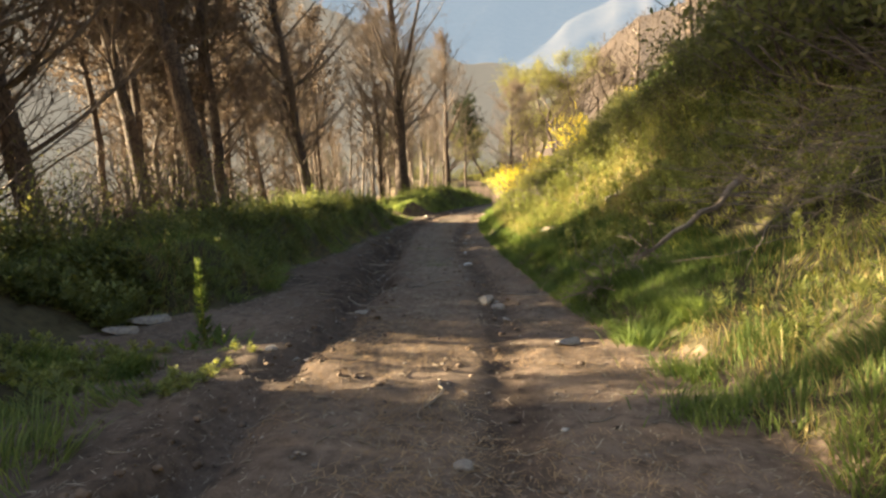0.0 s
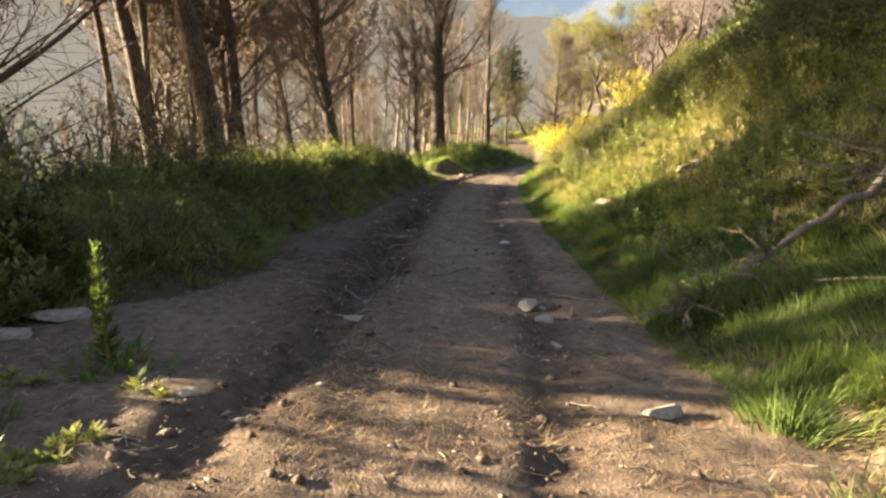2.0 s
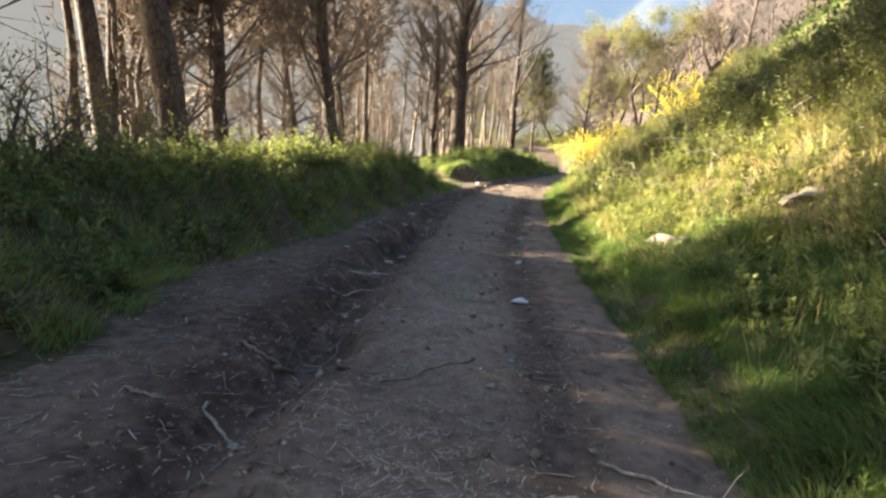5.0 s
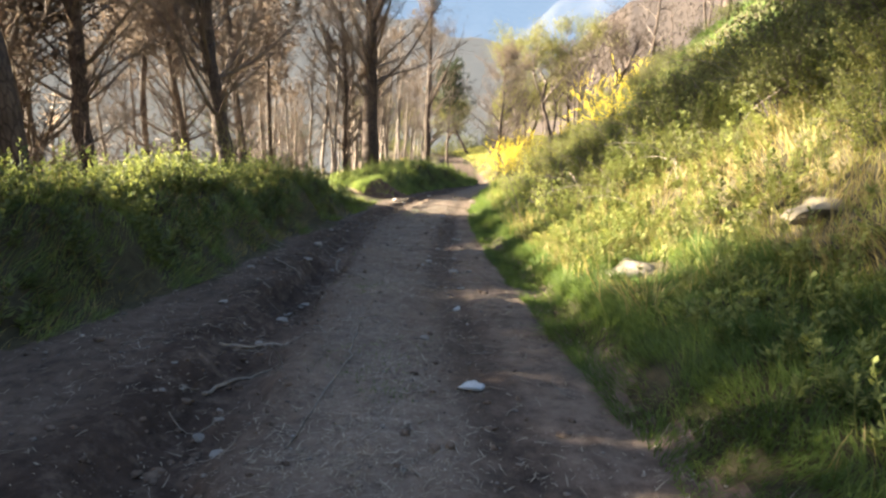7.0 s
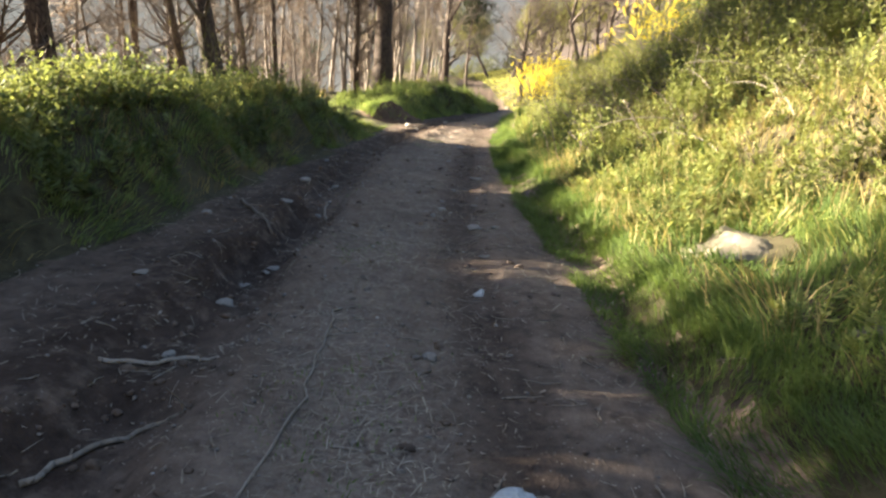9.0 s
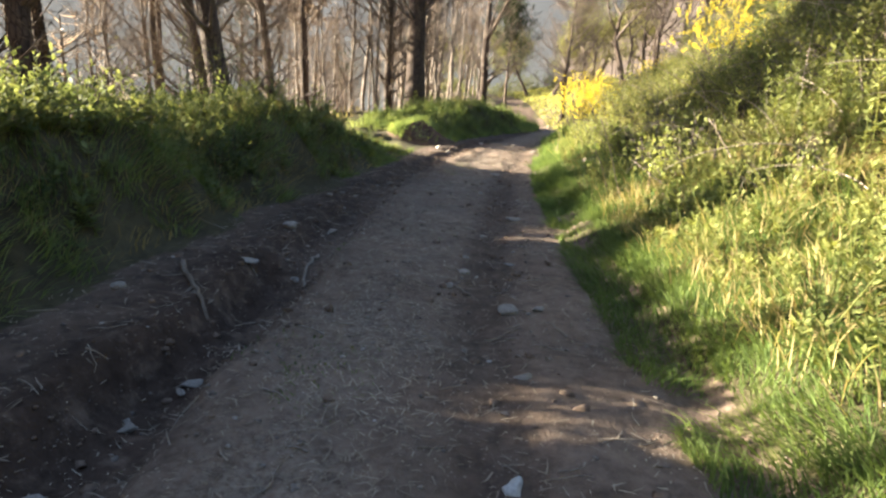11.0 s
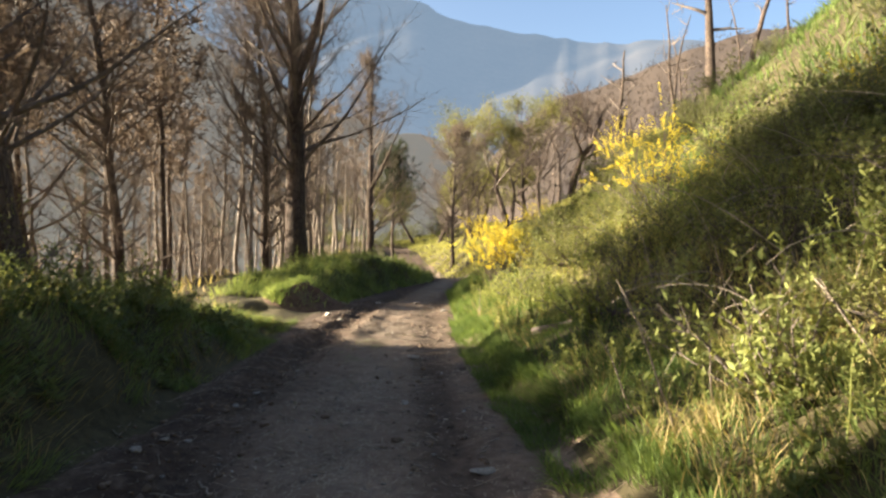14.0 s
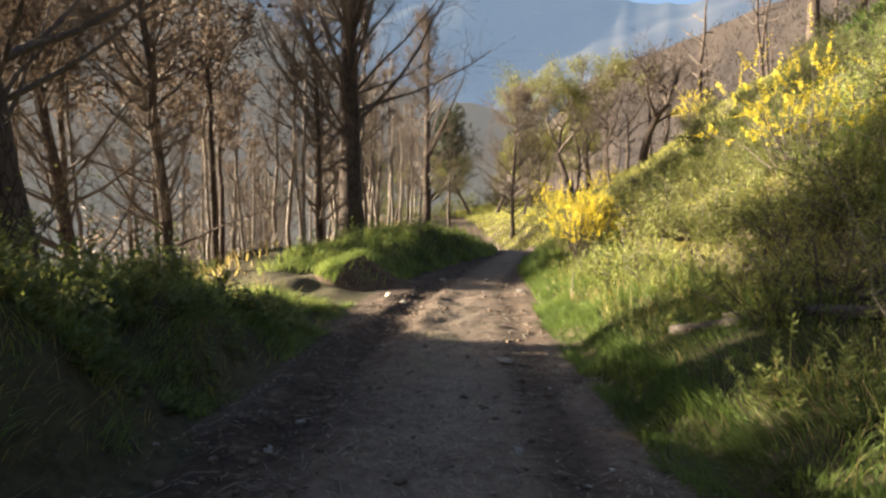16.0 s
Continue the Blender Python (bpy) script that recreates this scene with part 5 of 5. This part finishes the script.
stick([(1.25, 9.0), (1.6, 8.8), (2.0, 8.7)], 0.012, 0.006, LS, 14, 2)
stick([(-1.55, 13.0), (-1.2, 13.2), (-1.0, 13.25)], 0.014, 0.009, LS, 15)
stick([(-1.9, 20.8), (-1.6, 20.2)], 0.012, 0.008, LS, 16)

# the long dead branch that leans down the bank
p_tip, p_foot = on_land(2.35, 7.75, 0.08), Vector((4.62, 9.0, 0.68))
rs = np.random.default_rng(61)
root = new("dead_branch")
root.matrix_basis = Matrix.Translation(p_tip)
line = (np.array(p_foot) - np.array(p_tip)) * np.linspace(1, 0, 14)[:, None] + rs.normal(size=(14, 3)) * 0.03
line[:, 2] += 0.05 - 0.06 * np.sin(np.linspace(0, np.pi, 14))
pile = Pile()
pile.tube(line, np.linspace(0.05, 0.016, 14), 8)
part("bough", pile, DEADWOOD, root)
for k in range(56):
    pile = Pile()
    for s in twigs(pile, line[6:], 0.012, 1, 0.62, rs, -0.1, 4):
        twigs(pile, s, 0.006, 4, 0.3, rs, -0.12)
    part("twig", pile, DEADWOOD, root)
tagged(root, "long grey dead branch leaning down the grassy bank", "branch")
pile = Pile()
for k in range(300):
    a = np.array(on_land(rs.uniform(4.3, 6.8), rs.uniform(6.8, 9.4), rs.uniform(0.1, 0.6)))
    l = wander(a, (rs.uniform(-1, 1), rs.uniform(-0.4, 0.2), rs.uniform(-0.15, 0.2)), rs.uniform(0.5, 1.8), 5, 0.12, 0, rs)
    pile.tube(l, np.linspace(0.007, 0.003, 6), 4, False)
tagged(new("brushwood", pile.mesh("brushwood", DEADWOOD)), "heap of thin dry brushwood on the bank", "brushwood", kind="stuff")

# felled logs and broken stems farther along the bank
for pts, r in ((((1.46, 24.9), (1.9, 24.4), (2.35, 23.8), (2.75, 23.3)), 0.06), (((2.0, 24.9), (2.4, 24.3), (2.8, 23.7)), 0.045)):
    pile = Pile()
    l = np.array([on_land(x, y, 0.03) for x, y in pts])
    pile.tube(l, np.linspace(r, r * 0.8, len(l)), 9)
    tagged(new("fallen_log", pile.mesh("fallen_log", BRANCH)), "weathered fallen log lying in the bank's grass", "log", "fallen logs")
for n, (x, y, h, dx) in enumerate(((1.62, 20.35, 1.25, -0.28), (1.55, 21.1, 0.6, -0.35), (1.95, 20.5, 0.55, 0.1), (2.8, 20.0, 0.7, -0.4), (3.3, 21.0, 0.8, 0.3), (1.1, 29.0, 0.7, 0.1), (2.3, 22.2, 0.8, -0.6), (2.6, 21.8, 0.7, -0.9))):
    pile = Pile()
    l = wander(on_land(x, y, -0.05), (dx, 0.1, 1), h, 6, 0.1, 0, np.random.default_rng(70 + n))
    pile.tube(l, np.linspace(0.012, 0.006, 7), 5)
    twigs(pile, l, 0.005, 4, 0.25, np.random.default_rng(80 + n))
    tagged(new("dry_stem", pile.mesh("dry_stem", DEADWOOD)), "broken pale dry stem standing in the grass", "dry stem", "dry stems")

# pale dead canes arching out of the brambles
pile, rs = Pile(), np.random.default_rng(63)
for k in range(70):
    p = np.array(on_land(rs.uniform(2.6, 5.6), rs.uniform(17.5, 24.5), 0.05))
    l = wander(p, (rs.uniform(-0.9, 0.3), rs.uniform(-0.7, 0.4), rs.uniform(0.5, 1.4)), rs.uniform(0.9, 2.1), 9, 0.07, -0.16, rs)
    pile.tube(l, np.linspace(0.007, 0.003, 10), 4, False)
tagged(new("dead_canes", pile.mesh("dead_canes", DRYSTICK)), "pale dead canes arching through the brambles", "canes", kind="stuff")

# a tall leafy spike beside the track
root = new("mullein_plant")
rs = np.random.default_rng(65)
pile, leafs = Pile(), Pile()
stem = wander((0, 0, -0.05), (0.03, 0, 1), 0.95, 8, 0.02, 0, rs)
pile.tube(stem, np.linspace(0.016, 0.008, 9), 6)
m = 170
f = rs.uniform(0.15, 1.0, m)
a = np.arange(m) * 2.4
way = unit(np.stack([np.cos(a), np.sin(a), 0.5 + 0.5 * f], -1))
leafs.leaves(stem[0] + (stem[8] - stem[0]) * f[:, None], way, unit(np.cross(way, np.array([0, 0, 1.0]))), 0.14 * (1.15 - 0.75 * f), 0.05 * (1.1 - 0.6 * f))
m = 60
a = rs.uniform(0, 6.3, m)
way = unit(np.stack([np.cos(a), np.sin(a), rs.uniform(0.2, 1.2, m)], -1))
leafs.leaves(np.stack([rs.normal(size=m) * 0.16, rs.normal(size=m) * 0.16, 0 * a], -1), way, unit(np.cross(way, np.array([0, 0, 1.0]))), rs.uniform(0.12, 0.25, m), rs.uniform(0.03, 0.06, m))
part("stem", pile, HERB, root)
part("leaf_spike", leafs, GRASS, root)
root.matrix_basis = Matrix.Translation(on_land(-1.85, 6.1))
tagged(root, "tall green leafy spike plant beside the track", "plant")

# the earth mound at the end of the berm
nm = 44
U, V = np.meshgrid(np.linspace(-1, 1, nm), np.linspace(-1, 1, nm))
mx, my = -3.3 + 1.25 * U + 0.3 * V, 33.6 + 1.3 * V
R = np.sqrt(U**2 + V**2)
mz = land(mx, my) - 0.06 + (0.5 + 0.14 * vnoise(mx, my, 0.7, 66) + 0.1 * vnoise(mx, my, 0.28, 67) + 0.05 * vnoise(mx, my, 0.12, 68)) * np.clip(1 - R, 0, 1) ** 0.8
i, j = np.meshgrid(np.arange(nm - 1), np.arange(nm - 1), indexing="ij")
quads = np.stack([i * nm + j, i * nm + j + 1, (i + 1) * nm + j + 1, (i + 1) * nm + j], -1).reshape(-1, 4)
root = new("earth_mound")
part("earth", mesh("earth", np.stack([mx, my, mz], -1), None, quads, EARTH), None, root)
pile, rs = Pile(), np.random.default_rng(69)
pick = rs.integers(0, nm * nm, 9000)
pick = pick[(R.ravel()[pick] < 0.9) & ((U.ravel()[pick] < -0.25) | (rs.random(9000) < 0.06))]
top = np.stack([mx.ravel()[pick], my.ravel()[pick], mz.ravel()[pick] - 0.02], -1) + rs.normal(size=(len(pick), 3)) * np.array([0.03, 0.03, 0])
a = rs.uniform(0, 6.3, len(pick))
out = np.stack([np.cos(a), np.sin(a), 0 * a], -1)
pile.blades(top, unit(np.array([0, 0, 1.0]) + 0.35 * out), unit(np.cross(out, np.array([0, 0, 1.0]))), rs.uniform(0.12, 0.36, len(pick)), rs.uniform(0.008, 0.018, len(pick)), out * 0.1 - np.array([0, 0, 0.05]))
part("grass_tuft", pile, GRASS_BERM, root, "green grass growing over the mound", kind="stuff")
tagged(root, "dark earth mound with grass on top at the track's edge", "earth mound")


# ---- litter ----
def strew(pile, x, y, rs, length, width, curl, tilt=0.15):
    """Flat chips, needles and stalks lying on the ground."""
    n = len(x)
    a = rs.uniform(0, 2 * np.pi, n)
    way = unit(np.stack([np.cos(a), np.sin(a), rs.normal(size=n) * tilt], -1))
    side = unit(np.cross(way, np.array([0, 0, 1.0])))
    l = length[0] + (length[1] - length[0]) * rs.random(n) ** 2
    pile.blades(np.stack([x, y, land(x, y) + 0.012], -1), way, side, l, rs.uniform(*width, n), rs.normal(size=(n, 3)) * np.array([curl, curl, 0.3 * curl]) * l[:, None])


g = Pile()
rs = np.random.default_rng(151)
n = 26000
y = rs.uniform(0.5, 40, n)
x = left_edge(y) + (right_edge(y) - left_edge(y)) * rs.random(n)
keep = vnoise(x, y, 0.7, 152) + 0.5 * vnoise(x, y, 0.22, 153) + 0.7 * rs.random(n) > 0.1
strew(g, x[keep], y[keep], rs, (0.015, 0.11), (0.003, 0.01), 0.35)
n = 16000
y = rs.uniform(7, 30, n)
x = 0.42 * np.interp(y, RUT_Y, RUT_L) + 0.58 * np.interp(y, RUT_Y, RUT_R) + rs.normal(size=n) * 0.36
strew(g, x, y, rs, (0.015, 0.1), (0.002, 0.008), 0.4)
stuff("litter", g, STRAW, "dry needles, chips and stalks strewn over the dirt", "litter")

# the thick carpet of fallen needles at the sunny start of the track
g = Pile()
n = 24000
y = rs.uniform(1.5, 7.2, n)
x = -0.5 + (right_edge(y) + 1.3) * rs.random(n)
keep = vnoise(x, y, 0.8, 154) + 0.4 * vnoise(x, y, 0.2, 155) + rs.random(n) > 0.25 + 0.5 * np.exp(-(((x - np.interp(y, RUT_Y, RUT_R)) / 0.2) ** 2))
strew(g, x[keep], y[keep], rs, (0.02, 0.13), (0.003, 0.008), 0.45, 0.22)
stuff("needle_carpet", g, leaf_material("fallen_needle", (0.14, 0.085, 0.045), (0.4, 0.28, 0.17), 0.15), "rust-brown carpet of fallen pine needles on the track", "pine needles")

# fallen needles and broken twigs under the pines
g = Pile()
n = 26000
y = rs.uniform(2, 50, n)
x = left_edge(y) - 3.4 - 16 * rs.random(n)
keep = vnoise(x, y, 1.6, 156) + 0.5 * vnoise(x, y, 0.5, 157) + rs.random(n) > 0.1
strew(g, x[keep], y[keep], rs, (0.1, 0.6), (0.01, 0.035), 0.35, 0.2)
stuff("forest_litter", g, NEEDLE, "brown needles and broken twigs on the forest floor", "litter")

# small crooked twigs
g = Pile()
for k in range(1100):
    y = rs.uniform(2, 30)
    x = float(left_edge(y) + (right_edge(y) + 0.2 - left_edge(y)) * rs.random())
    a, l = rs.uniform(0, 6.3), rs.uniform(0.05, 0.26)
    line = wander((0, 0, 0), (np.cos(a), np.sin(a), 0), l, 4, 0.28, 0, rs) * np.array([1, 1, 0.3]) + np.array([x, y, 0])
    line[:, 2] += land(line[:, 0], line[:, 1]) + 0.008
    g.tube(line, np.linspace(0.0042, 0.0018, 5) * rs.uniform(0.7, 1.4), 4, False)
stuff("twigs", g, DRYSTICK, "small crooked dry twigs scattered over the track", "twigs")

g = Pile()
bm = bmesh.new()
bmesh.ops.create_icosphere(bm, subdivisions=1, radius=1.0)
pv = np.array([v.co[:] for v in bm.verts])
pt = np.array([[v.index for v in f.verts] for f in bm.faces])
bm.free()
n = 3600
y = rs.uniform(1, 40, n)
x = left_edge(y) + (right_edge(y) - left_edge(y)) * np.clip(rs.normal(0.5, 0.28, n), 0, 1)
for px, py, pz in zip(x, y, land(x, y)):
    s = 0.004 + 0.016 * rs.random() ** 3
    g.add(pv * (1 + 0.34 * rs.normal(size=pv.shape)) * np.array([s * rs.uniform(0.8, 1.5), s, s * 0.6]) + np.array([px, py, pz + s * 0.3]), pt)
m, nt, bsdf = material("grit")
nt.links.new(ramp(nt, nt.nodes.new("ShaderNodeNewGeometry").outputs["Random Per Island"], [(0, (0.1, 0.08, 0.065)), (0.8, (0.22, 0.185, 0.15)), (1, (0.4, 0.36, 0.31))]), bsdf.inputs["Base Color"])
bsdf.inputs["Roughness"].default_value = 0.9
stuff("grit", g, m, "small grey grit and pebbles on the track", "grit")

# clods of earth thrown up beside the ruts
g = Pile()
n = 2600
y = rs.uniform(2, 36, n)
pick = rs.random(n)
x = np.where(pick < 0.6, np.interp(y, RUT_Y, RUT_L) + rs.normal(size=n) * 0.3, np.where(pick < 0.8, np.interp(y, RUT_Y, RUT_R) + rs.normal(size=n) * 0.25, left_edge(y) + (right_edge(y) - left_edge(y)) * rs.random(n)))
x = np.clip(x, left_edge(y) - 0.2, right_edge(y) + 0.1)
for px, py, pz in zip(x, y, land(x, y)):
    s = 0.01 + 0.03 * rs.random() ** 4
    g.add(pv * (1 + 0.36 * rs.normal(size=pv.shape)) * np.array([s * rs.uniform(0.8, 1.4), s, s * 0.7]) + np.array([px, py, pz + s * 0.2]), pt)
stuff("clods", g, DIRT, "brown earth clods beside the wheel ruts", "clods")

# small weeds along the crown of the track
g = Pile()
rs = np.random.default_rng(161)
n = 9000
y = rs.uniform(9, 28, n)
x = 0.5 * (np.interp(y, RUT_Y, RUT_L) + np.interp(y, RUT_Y, RUT_R)) + rs.normal(size=n) * 0.3
keep = vnoise(x, y, 0.5, 162) > 0.3
grass(g, x[keep], y[keep], rs, 0.07, 0.007, 0.6)
stuff("track_weeds", g, GRASS, "low green weeds on the crown of the track", "weeds")
